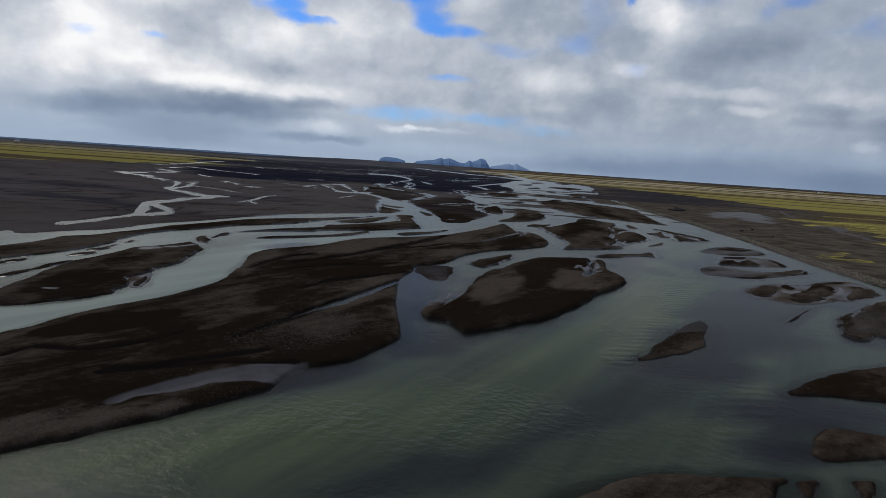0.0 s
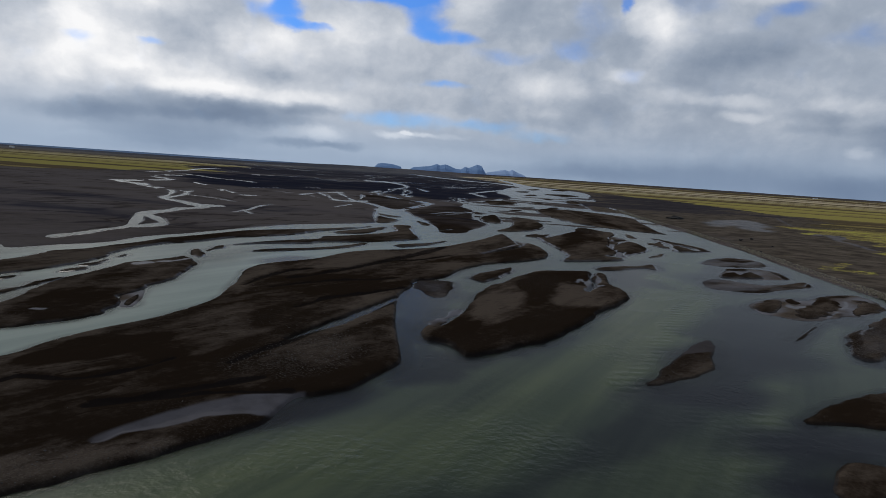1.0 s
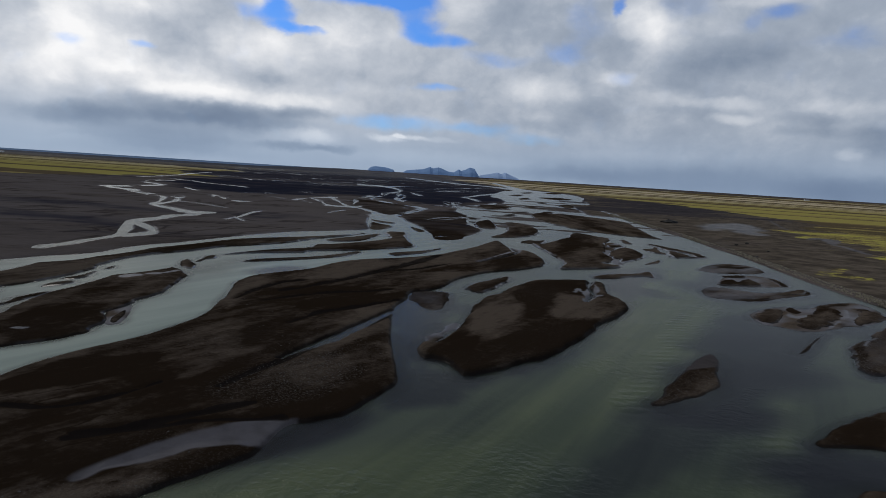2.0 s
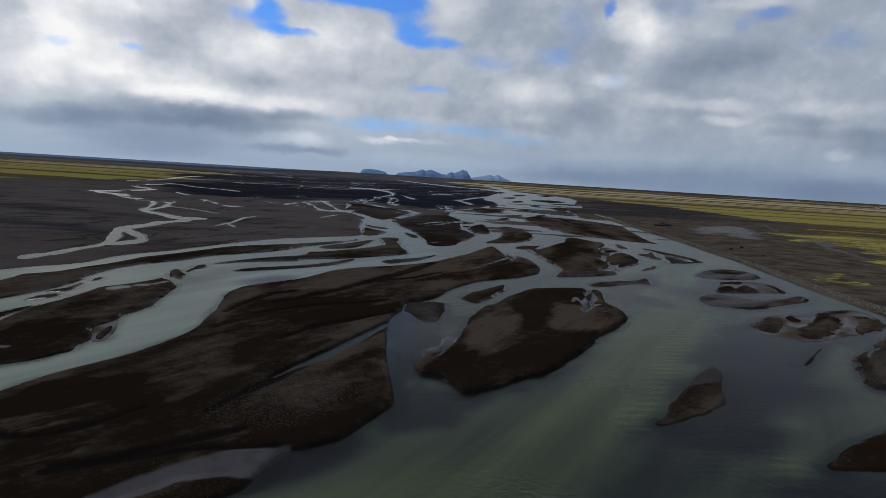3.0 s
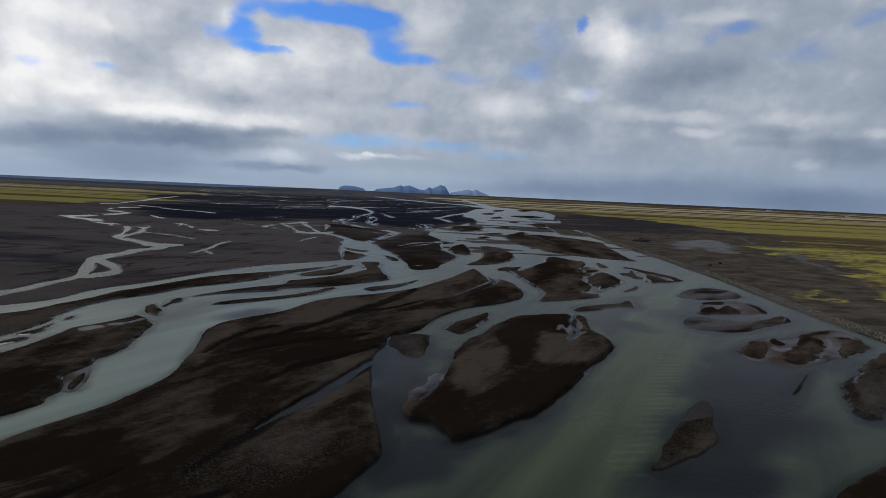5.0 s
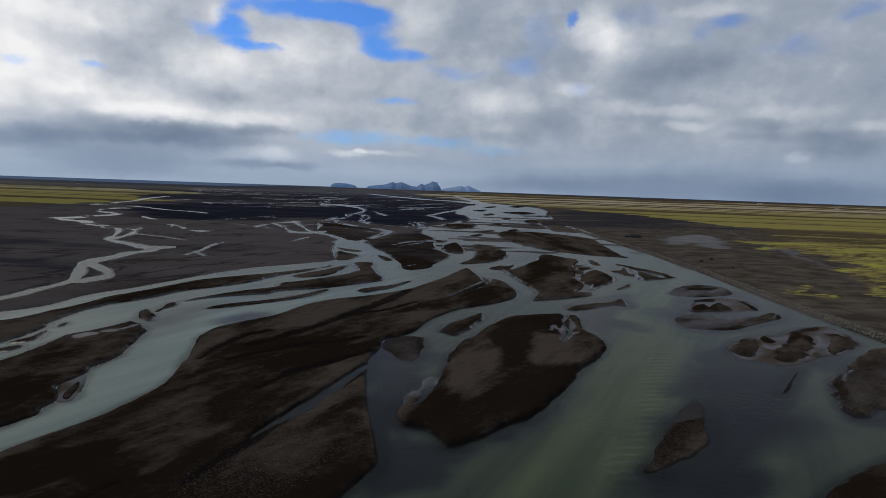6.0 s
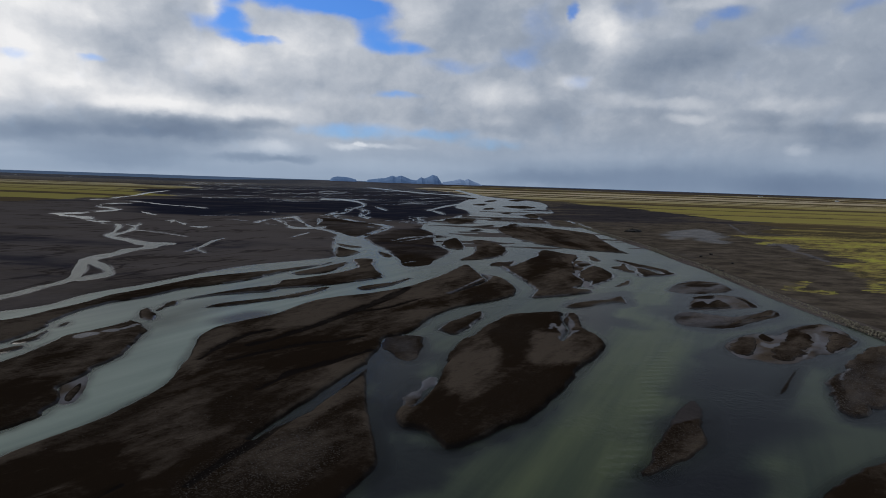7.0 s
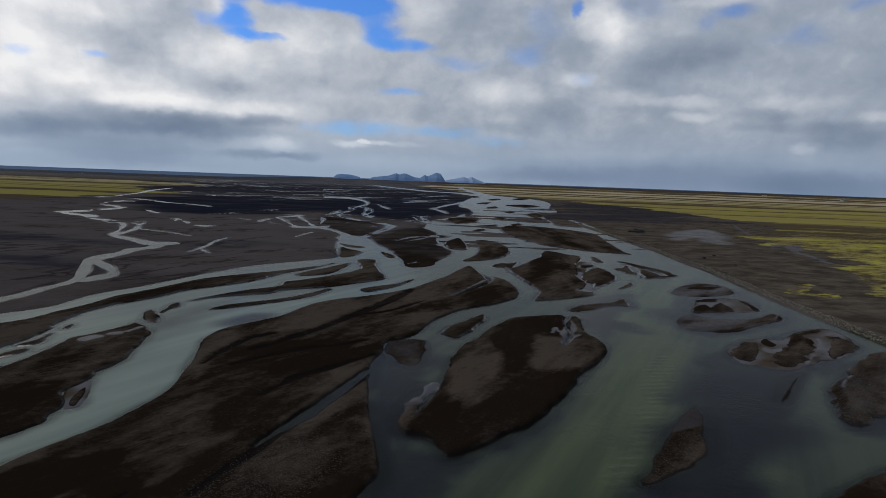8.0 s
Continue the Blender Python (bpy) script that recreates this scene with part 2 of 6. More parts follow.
def matte(m, colour, normal, film=None):
    """Dry, porous ground with no gloss; film: a mirror on it, for still water, wet silt and the haze far off."""
    n = m.tree.nodes.new("ShaderNodeBsdfDiffuse")
    n.inputs["Roughness"].default_value = 0.6
    m.put(n.inputs["Color"], colour), m.put(n.inputs["Normal"], normal)
    shown = n.outputs[0]
    if film is not None:
        shine = m.tree.nodes.new("ShaderNodeBsdfGlossy")
        shine.inputs["Roughness"].default_value = 0.14
        fresnel = m.tree.nodes.new("ShaderNodeFresnel")
        fresnel.inputs["IOR"].default_value = 1.36
        both = m.tree.nodes.new("ShaderNodeMixShader")
        m.put(both.inputs[0], m.calc("MULTIPLY", film, fresnel.outputs[0]))
        m.put(both.inputs[1], shown), m.put(both.inputs[2], shine.outputs[0])
        shown = both.outputs[0]
    m.tree.links.new(shown, m.out.inputs[0])
    return m.material


def sand_colour(m, where):
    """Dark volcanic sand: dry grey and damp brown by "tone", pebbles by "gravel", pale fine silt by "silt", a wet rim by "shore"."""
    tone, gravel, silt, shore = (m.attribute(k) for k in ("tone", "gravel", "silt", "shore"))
    grain = m.noise(where, 3.2, 6, 0.7)
    mottle = m.noise(where, 0.3, 6, 0.62)
    drift = m.noise(m.along(16.0, 2.6, 52), 1.0, 6, 0.6)
    clod = m.noise(where, 1.1, 5, 0.65)
    t = m.calc("ADD", tone, m.calc("MULTIPLY", m.calc("SUBTRACT", mottle, 0.5), 0.95))
    t = m.calc("ADD", t, m.calc("MULTIPLY", m.calc("SUBTRACT", clod, 0.5), 0.7))
    t = m.calc("ADD", t, m.calc("MULTIPLY", m.calc("SUBTRACT", drift, 0.5), 1.15))
    # old runnels: thin damp lines that wind along the flow
    thread = m.noise(m.along(30.0, 7.0, 52), 1.0, 4, 0.5)
    line = m.ramp(m.calc("ABSOLUTE", m.calc("SUBTRACT", thread, 0.5)), 0.003, 0.016, 1.0, 0.0)
    line = m.calc("MULTIPLY", line, m.ramp(drift, 0.42, 0.58))
    t = m.calc("SUBTRACT", t, m.calc("MULTIPLY", line, 0.28), clamp=True)
    dry = m.ramp(t, 0.06, 1.15)
    colour = m.mix(dry, (0.0235, 0.0150, 0.0092), (0.110, 0.082, 0.059))
    colour = m.mix(m.calc("MULTIPLY", dry, m.ramp(grain, 0.45, 0.75, 0.0, 0.6)), colour, (0.128, 0.101, 0.082))
    speckle = m.noise(where, 7.0, 3, 0.75)
    colour = m.mix(m.ramp(speckle, 0.52, 0.70, 0.0, 0.45), colour, (0.012, 0.009, 0.007))
    stones = m.cells(where, 4.2)
    sharp = m.noise(where, 3.0, 4, 0.8)
    pebble = m.calc("MULTIPLY", gravel, m.ramp(sharp, 0.5, 0.66))
    colour = m.mix(m.calc("MULTIPLY", pebble, 0.7), colour, (0.195, 0.164, 0.138))
    gap = m.calc("MULTIPLY", gravel, m.ramp(stones.outputs["Distance"], 0.25, 0.6))
    colour = m.mix(m.calc("MULTIPLY", gap, 0.22), colour, (0.012, 0.009, 0.007))
    pale = m.calc("MULTIPLY", silt, m.ramp(mottle, 0.25, 0.6, 0.7, 1.0))
    colour = m.mix(pale, colour, (0.150, 0.137, 0.140))
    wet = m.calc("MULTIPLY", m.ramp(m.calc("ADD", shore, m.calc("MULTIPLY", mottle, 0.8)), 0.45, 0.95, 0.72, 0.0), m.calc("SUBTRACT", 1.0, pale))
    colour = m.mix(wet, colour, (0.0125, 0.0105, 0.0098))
    height = m.calc("ADD", m.calc("MULTIPLY", grain, 0.4), m.calc("MULTIPLY", m.calc("MULTIPLY", stones.outputs["Distance"], gravel), -1.0))
    film = m.calc("ADD", m.attribute("film"), m.calc("MULTIPLY", pale, 0.15), clamp=True)
    return colour, m.bump(m.calc("ADD", height, m.calc("MULTIPLY", mottle, 2.0)), 0.6, 0.12), film


def make_sand():
    m = Nodes("volcanic sand")
    return matte(m, *sand_colour(m, m.place()))


def make_ground():
    """The plain: sand, brown soil by "soil", grass by "grass" in bands, painted cloud shadow and far haze by "dark"."""
    m = Nodes("river plain")
    where = m.place()
    sand, relief, film = sand_colour(m, where)
    winding = m.noise(m.along(95.0, 20.0, 60), 1.0, 5, 0.55)
    marks = m.ramp(m.calc("ABSOLUTE", m.calc("SUBTRACT", winding, 0.5)), 0.004, 0.045, 0.6, 0.0)
    marks = m.calc("MULTIPLY", marks, m.ramp(m.noise(m.along(60.0, 30.0, 20), 1.0, 3, 0.5), 0.45, 0.56))
    sand = m.mix(m.calc("MULTIPLY", m.attribute("tone"), 0.55), sand, (0.156, 0.134, 0.129))
    sand = m.mix(marks, sand, (0.020, 0.014, 0.011))
    # cloud shadow and distance, mixed into the sand as blue-black colour
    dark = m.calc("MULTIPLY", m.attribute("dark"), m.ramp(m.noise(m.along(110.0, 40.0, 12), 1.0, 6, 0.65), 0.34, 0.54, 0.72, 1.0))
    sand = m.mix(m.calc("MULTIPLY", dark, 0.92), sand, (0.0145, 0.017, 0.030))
    soil_noise = m.noise(m.place((1.0, 1.3, 1.0), 30), 0.06, 8, 0.68)
    soil = m.mix(m.ramp(soil_noise, 0.35, 0.7), (0.066, 0.052, 0.040), (0.165, 0.130, 0.097))
    tuft = m.noise(where, 0.6, 5, 0.7)
    soil = m.mix(m.ramp(tuft, 0.5, 0.75, 0.0, 0.35), soil, (0.13, 0.112, 0.06))
    soil = m.mix(m.ramp(m.noise(m.place((0.04, 0.08, 1.0), 34), 1.0, 7, 0.65), 0.6, 0.72, 0.0, 0.42), soil, (0.27, 0.215, 0.10))
    speck = m.noise(m.place((0.5, 0.16, 1.0), 20), 1.0, 6, 0.72)
    soil = m.mix(m.ramp(speck, 0.56, 0.70, 0.0, 0.35), soil, (0.036, 0.029, 0.021))
    ground = m.mix(m.attribute("soil"), sand, soil)
    band = m.attribute("band")
    streak = m.noise(m.place((0.010, 0.042, 1.0), 8), 1.0, 6, 0.62)
    patchy = m.noise(m.place((0.016, 0.03, 1.0), 20), 1.0, 7, 0.65)
    near = m.mix(m.attribute("far"), patchy, band)
    mixed = m.calc("ADD", m.calc("MULTIPLY", near, 0.72), m.calc("MULTIPLY", streak, 0.28))
    clump = m.noise(m.place((0.12, 0.26, 1.0), 24), 1.0, 7, 0.74)
    mixed = m.calc("ADD", mixed, m.calc("MULTIPLY", m.calc("SUBTRACT", clump, 0.5), m.ramp(m.attribute("far"), 0.0, 1.0, 0.75, 0.2)))
    grass = m.mix(m.ramp(mixed, 0.38, 0.50), m.mix(m.attribute("far"), (0.090, 0.074, 0.040), (0.125, 0.090, 0.050)), (0.30, 0.225, 0.085))
    grass = m.mix(m.calc("MULTIPLY", m.ramp(mixed, 0.47, 0.60), m.calc("SUBTRACT", 1.0, m.calc("MULTIPLY", m.attribute("far"), 0.65))), grass, (0.47, 0.425, 0.080))
    straw = m.attribute("straw")
    grass = m.mix(m.calc("MULTIPLY", straw, m.ramp(mixed, 0.50, 0.60)), grass, (0.56, 0.45, 0.30))
    tufts = m.noise(m.place((0.16, 0.30, 1.0), 30), 1.0, 7, 0.72)
    cover = m.calc("ADD", m.attribute("grass"), m.calc("MULTIPLY", m.calc("SUBTRACT", tufts, 0.5), m.ramp(m.attribute("far"), 0.0, 1.0, 1.3, 0.5)))
    ground = m.mix(m.ramp(cover, 0.35, 0.62), ground, grass)
    return matte(m, ground, relief, film)


def make_water():
    """Milky glacial water: silt inside it, a clear film over shoals, a rippled mirror on top."""
    m = Nodes("glacier river water")
    where = m.place()
    flow, depth = m.attribute("flow"), m.attribute("depth")
    cloudy = m.noise(m.along(110.0, 9.0, 60), 1.0, 6, 0.55)
    green = m.mix(m.ramp(cloudy, 0.35, 0.63), (0.064, 0.079, 0.049), (0.108, 0.125, 0.067))
    grey = m.mix(m.ramp(cloudy, 0.3, 0.7), (0.028, 0.034, 0.034), (0.046, 0.055, 0.053))
    body = m.mix(flow, grey, green)
    body = m.mix(m.attribute("milk"), body, m.mix(m.ramp(cloudy, 0.3, 0.7), (0.185, 0.230, 0.195), (0.265, 0.315, 0.265)))
    body = m.mix(m.calc("MULTIPLY", m.attribute("shoal"), 0.8), body, (0.017, 0.0155, 0.019))
    silt = m.tree.nodes.new("ShaderNodeBsdfDiffuse")
    m.put(silt.inputs[0], body)
    clear = m.tree.nodes.new("ShaderNodeBsdfTransparent")
    clear.inputs[0].default_value = (0.55, 0.54, 0.62, 1)
    inside = m.tree.nodes.new("ShaderNodeMixShader")
    m.put(inside.inputs[0], m.ramp(depth, 0.0, 0.5, 0.4, 1.0))
    m.put(inside.inputs[1], clear.outputs[0]), m.put(inside.inputs[2], silt.outputs[0])
    small = m.noise(m.place((1.0, 0.5, 1.0), 30), 1.0, 4, 0.6)
    swell = m.noise(m.place((0.85, 1.0, 1.0), 40), 0.85, 3, 0.5)
    patch = m.ramp(m.noise(where, 0.035, 3, 0.5), 0.4, 0.62, 0.15, 1.0)
    train = m.tree.nodes.new("ShaderNodeTexWave")
    train.wave_type, train.bands_direction, train.wave_profile = "BANDS", "Y", "SIN"
    for key, v in (("Scale", 0.12), ("Distortion", 2.6), ("Detail", 2.0), ("Detail Scale", 1.6)):
        train.inputs[key].default_value = v
    m.put(train.inputs["Vector"], m.place((0.35, 1.0, 1.0), -14))
    rows = m.calc("MULTIPLY", train.outputs["Fac"], m.attribute("rows"))
    waves = m.calc("ADD", m.calc("MULTIPLY", small, 0.42), m.calc("MULTIPLY", swell, m.ramp(m.attribute("chop"), 0.0, 1.0, 0.6, 2.8)))
    waves = m.calc("ADD", waves, m.calc("MULTIPLY", rows, 0.22))
    patch = m.calc("MULTIPLY", m.calc("MAXIMUM", patch, m.attribute("rows")), m.calc("MULTIPLY", m.ramp(flow, 0.0, 1.0, 0.5, 1.0), m.ramp(m.attribute("milk"), 0.0, 0.6, 1.0, 0.2)))
    normal = m.bump(m.calc("MULTIPLY", waves, patch), 0.5, 0.3)
    shine = m.tree.nodes.new("ShaderNodeBsdfGlossy")
    shine.inputs["Roughness"].default_value = 0.23
    m.put(shine.inputs["Normal"], normal), m.put(shine.inputs[0], (0.575, 0.575, 0.555))
    m.put(silt.inputs["Normal"], normal)
    fresnel = m.tree.nodes.new("ShaderNodeFresnel")
    fresnel.inputs["IOR"].default_value = 1.16
    m.put(fresnel.inputs["Normal"], normal)
    top = m.tree.nodes.new("ShaderNodeMixShader")
    m.put(top.inputs[0], fresnel.outputs[0]), m.put(top.inputs[1], inside.outputs[0]), m.put(top.inputs[2], shine.outputs[0])
    m.tree.links.new(top.outputs[0], m.out.inputs[0])
    return m.material


def make_rock(name, low, high):
    m = Nodes(name)
    info = m.tree.nodes.new("ShaderNodeObjectInfo").outputs["Random"]
    island = m.tree.nodes.new("ShaderNodeNewGeometry").outputs["Random Per Island"]
    n = m.noise(m.place(), 2.0, 6, 0.6)
    each = m.calc("FRACT", m.calc("ADD", info, island))
    tone = m.calc("ADD", m.calc("MULTIPLY", n, 0.5), m.calc("MULTIPLY", each, 0.6), clamp=True)
    return m.surface(m.mix(tone, low, high), 0.9, m.bump(n, 0.5, 0.05))


def make_far_rock(name, low, high):
    m = Nodes(name)
    n = m.noise(m.place((1, 1, 2.5)), 0.02, 6, 0.6)
    return m.surface(m.mix(m.ramp(n, 0.3, 0.7), low, high), 1.0, None, 0.0)


SAND, GROUND, WATER = make_sand(), make_ground(), make_water()
STONE = make_rock("dyke stone", (0.075, 0.063, 0.042), (0.28, 0.24, 0.165))
# haze of the distance is put into both blue cliff colours
HAZED_ROCK, PALE_HAZED_ROCK = make_far_rock("cliff with blue haze in its colour", (0.20, 0.31, 0.50), (0.25, 0.37, 0.57)), make_far_rock("cliff with pale haze in its colour", (0.37, 0.49, 0.69), (0.40, 0.52, 0.72))
PEBBLE = make_rock("river pebble", (0.030, 0.025, 0.021), (0.120, 0.103, 0.086))
PLASTER, SHEET_ROOF = make_rock("white plaster", (0.62, 0.62, 0.60), (0.78, 0.78, 0.76)), make_rock("grey sheet roof", (0.16, 0.15, 0.15), (0.24, 0.22, 0.21))
EARTH = make_rock("dark earth", (0.012, 0.010, 0.008), (0.035, 0.028, 0.022))


# ---------------------------------------------------------------- land forms
def spline(points, closed=True, steps=6):
    """A smooth curve through the points, of any number of columns."""
    p = np.array(points, float)
    p = np.vstack([p[-1], p, p[:2]]) if closed else np.vstack([2 * p[0] - p[1], p, 2 * p[-1] - p[-2]])
    t = np.arange(steps)[:, None] / steps
    rows = []
    for a, b, c, d in zip(p, p[1:], p[2:], p[3:]):
        rows.append(b + 0.5 * t * (c - a + t * (2 * a - 5 * b + 4 * c - d + t * (3 * (b - c) + d - a))))
    if not closed:
        rows.append(p[-2:-1])
    return np.vstack(rows)


TABLE = np.random.default_rng(7).random((256, 256))


def fbm(x, y, size, octaves=4, rough=0.5):
    """Layered value noise about 0, with features of the given size in metres."""
    out, weight = np.zeros(np.broadcast(x, y).shape), 1.0
    for k in range(octaves):
        u, v = x / size + 17.3 * k, y / size + 5.1 * k
        i, j = np.floor(u).astype(int), np.floor(v).astype(int)
        a, b = u - i, v - j
        a, b = a * a * (3 - 2 * a), b * b * (3 - 2 * b)
        i, j, i1, j1 = i & 255, j & 255, (i + 1) & 255, (j + 1) & 255
        out += weight * ((TABLE[i, j] * (1 - a) + TABLE[i1, j] * a) * (1 - b) + (TABLE[i, j1] * (1 - a) + TABLE[i1, j1] * a) * b - 0.5)
        size, weight = size / 2, weight * rough
    return out


def inside(xs, ys, outline, reach=30.0):
    """How far the places of a grid, whose rows have one y each, lie inside a closed curve; minus outside; cut off at reach."""
    far, odd = np.full(xs.shape, float(reach)), np.zeros(xs.shape, bool)
    for (ax, ay), (bx, by) in zip(outline, np.roll(outline, -1, 0)):
        dx, dy = bx - ax, by - ay
        lo, hi = np.searchsorted(ys, (min(ay, by) - reach, max(ay, by) + reach))
        if lo < hi and dx * dx + dy * dy > 0:
            x, y = xs[lo:hi] - ax, ys[lo:hi, None] - ay
            t = np.clip((x * dx + y * dy) / (dx * dx + dy * dy), 0, 1)
            np.minimum(far[lo:hi], np.hypot(x - t * dx, y - t * dy), out=far[lo:hi])
        lo, hi = np.searchsorted(ys, (min(ay, by), max(ay, by)))
        if lo < hi:
            odd[lo:hi] ^= xs[lo:hi] < (ax + (ys[lo:hi] - ay) * dx / dy)[:, None]
    return np.where(odd, far, -far)


def beside(xs, ys, line, reach=30.0):
    """How far the places of a grid lie outside a stream, given as rows of x, y and half its width."""
    far = np.full(xs.shape, float(reach))
    for (ax, ay, aw), (bx, by, bw) in zip(line, line[1:]):
        dx, dy = bx - ax, by - ay
        most = reach + max(aw, bw)
        lo, hi = np.searchsorted(ys, (min(ay, by) - most, max(ay, by) + most))
        if lo < hi and dx * dx + dy * dy > 0:
            x, y = xs[lo:hi] - ax, ys[lo:hi, None] - ay
            t = np.clip((x * dx + y * dy) / (dx * dx + dy * dy), 0, 1)
            np.minimum(far[lo:hi], np.hypot(x - t * dx, y - t * dy) - aw - t * (bw - aw), out=far[lo:hi])
    return far


def soft(v, a, b):
    t = np.clip((v - a) / (b - a), 0, 1)
    return t * t * (3 - 2 * t)


def sheet(name, xs, ys, heights, material, attributes, keep=None):
    """A mesh object over a grid; keep: which vertices belong to it."""
    ny, nx = heights.shape
    co = np.stack([xs, np.broadcast_to(ys[:, None], xs.shape), heights], -1).reshape(-1, 3)
    index = np.arange(ny * nx).reshape(ny, nx)
    quads = np.stack([index[:-1, :-1], index[:-1, 1:], index[1:, 1:], index[1:, :-1]], -1).reshape(-1, 4)
    if keep is not None:
        quads = quads[keep.ravel()[quads].any(1)]
        used = np.unique(quads)
        back = np.zeros(ny * nx, int)
        back[used] = np.arange(len(used))
        quads, co = back[quads], co[used]
    mesh = bpy.data.meshes.new(name)
    mesh.vertices.add(len(co)), mesh.loops.add(quads.size), mesh.polygons.add(len(quads))
    mesh.vertices.foreach_set("co", co.ravel())
    mesh.loops.foreach_set("vertex_index", quads.ravel())
    mesh.polygons.foreach_set("loop_start", np.arange(len(quads)) * 4)
    mesh.update(calc_edges=True)
    mesh.polygons.foreach_set("use_smooth", np.ones(len(quads), bool))
    for key, values in attributes.items():
        values = np.broadcast_to(values, xs.shape).ravel()
        mesh.attributes.new(key, "FLOAT", "POINT").data.foreach_set("value", (values if keep is None else values[used]).astype(np.float32))
    mesh.materials.append(material)
    return new(name, mesh)


BED = -0.7
SHORES = []  # all bars: outline, streams through them


def bar_height(e, bank, crown):
    """The cross-section of a bar, from the distance to its waterline: a shelf under water, a small bank, a low crown."""
    up = 1.4 * bank * (1 - np.exp(-np.maximum(e, 0) / 0.4)) + crown * (1 - np.exp(-np.maximum(e, 0) / 14))
    return np.where(e > 0, up, np.maximum(e * 0.12, BED))


def sandbar(label, outline, bank=0.35, crown=0.5, cuts=(), dry=(), gravel=0.25, tone=0.5, silt=0.0, rough=0.5, patches=(), veins=(), rim=0.25, name="sandbar"):
    """One bar in the river. cuts: streams through it; dry: dry runnels in it; gravel, tone, silt: what it is made of, 0 to 1; veins: lines of wet silt on it."""
    edge = spline(outline)
    (x0, y0), (x1, y1) = edge.min(0) - 7, edge.max(0) + 7
    step = min(max(0.0024 * max(y0, 40), 0.18), 1.8)
    ys = [y0]
    while ys[-1] < y1:
        ys.append(ys[-1] + min(max(0.0034 * ys[-1], 0.2), 2.6))
    ys = np.array(ys)
    xs = np.broadcast_to(np.arange(x0, x1, step), (len(ys), int(np.ceil((x1 - x0) / step)))).copy()
    yy = ys[:, None]
    streams = [spline(c, False) for c in cuts]
    SHORES.append((edge, streams))
    e = inside(xs, ys, edge)
    for s in streams:
        e = np.minimum(e, beside(xs, ys, s))
    size = 3.0 + 0.012 * y0
    e = e + rough * (fbm(xs, yy, size, 3, 0.5) * 1.6 + fbm(xs + 31, yy, size * 0.3, 2, 0.5) * 0.14)
    # flow-aligned coordinates
    c = edge - edge.mean(0)
    _, axes = np.linalg.eigh(c.T @ c)
    u = (xs * axes[0, 1] + yy * axes[1, 1]) / 4.5
    v = xs * axes[0, 0] + yy * axes[1, 0]
    inner = 1 - np.exp(-np.maximum(e, 0) / 5)
    ripple = fbm(u, v, 5.0, 4, 0.55)
    heights = bar_height(e, bank, crown) + inner * (0.28 * fbm(xs, yy, 26, 3) + 0.22 * ripple)
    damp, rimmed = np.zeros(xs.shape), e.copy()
    for d in dry:
        d = beside(xs, ys, spline(d, False), 12)
        heights -= 0.35 * (1 - soft(d, -0.6, 0.9)) * (e > 0.5)
        damp += 1 - soft(d, -0.5, 1.6)
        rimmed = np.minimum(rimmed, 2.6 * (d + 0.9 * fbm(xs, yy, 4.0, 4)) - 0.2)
    tones = tone + 0.9 * fbm(u + 40, v, 9.0, 4, 0.55) + 0.55 * fbm(xs, yy, 30, 3) - 0.35 * damp
    stones = gravel + 1.6 * fbm(xs + 90, yy, 24, 3) * min(1, gravel * 3)
    pale = np.clip(silt + 5.0 * silt * fbm(u * 2, v + 60, 6.0, 4), 0, 0.9)
    width = np.minimum(0.15 + 0.0019 * yy, 0.2 * e.max())
    wet = np.clip(1.4 * rim, 0, 1) * soft(e, -0.5, 0.05) * (1 - soft(e, 0.5 * width, 1.3 * width)) * soft(fbm(xs, yy, size * 1.5, 3), -0.24, -0.02)
    # the rim's bright sky reflection is also put into the colour, as pale silt
    pale = np.maximum(pale, 0.6 * wet)
    for line in veins:
        vein = 1 - soft(beside(xs, ys, spline(line, False), 12) + 0.8 * fbm(xs, yy, 2.5, 3), -0.25, 0.2)
        pale, wet = np.maximum(pale, 0.62 * vein), np.maximum(wet, 0.25 * vein)
    for what, amount, shape in patches:
        ragged = 1.3 if what == "silt" else 4.5
        p = inside(xs, ys, spline(shape), 20) + ragged * fbm(u * 1.4, v, 6.0, 5, 0.55)
        part = amount * (soft(p, -0.3, 0.45) if what == "silt" else soft(p, -1.6, 2.2))
        if what == "tone":
            tones = tones + part
        elif what == "silt":
            pale = np.maximum(pale, part)
            heights -= 0.5 * np.maximum(heights - 0.06, 0) * soft(p, -1.6, 2.2)
        else:
            stones = stones + part
    heights = np.where(e > 0, np.maximum(heights, 0.03), heights)
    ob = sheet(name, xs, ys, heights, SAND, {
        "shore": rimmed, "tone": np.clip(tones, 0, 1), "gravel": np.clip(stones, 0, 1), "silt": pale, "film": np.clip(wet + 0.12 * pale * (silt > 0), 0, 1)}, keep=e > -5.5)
    tagged(ob, label, "sandbar", "sandbars of the braided river")
    if y0 < 135 and gravel > 0.11:
        scatter(ob, xs, ys, heights, np.clip(stones, 0, 1) * (e > 0.3))
    return ob


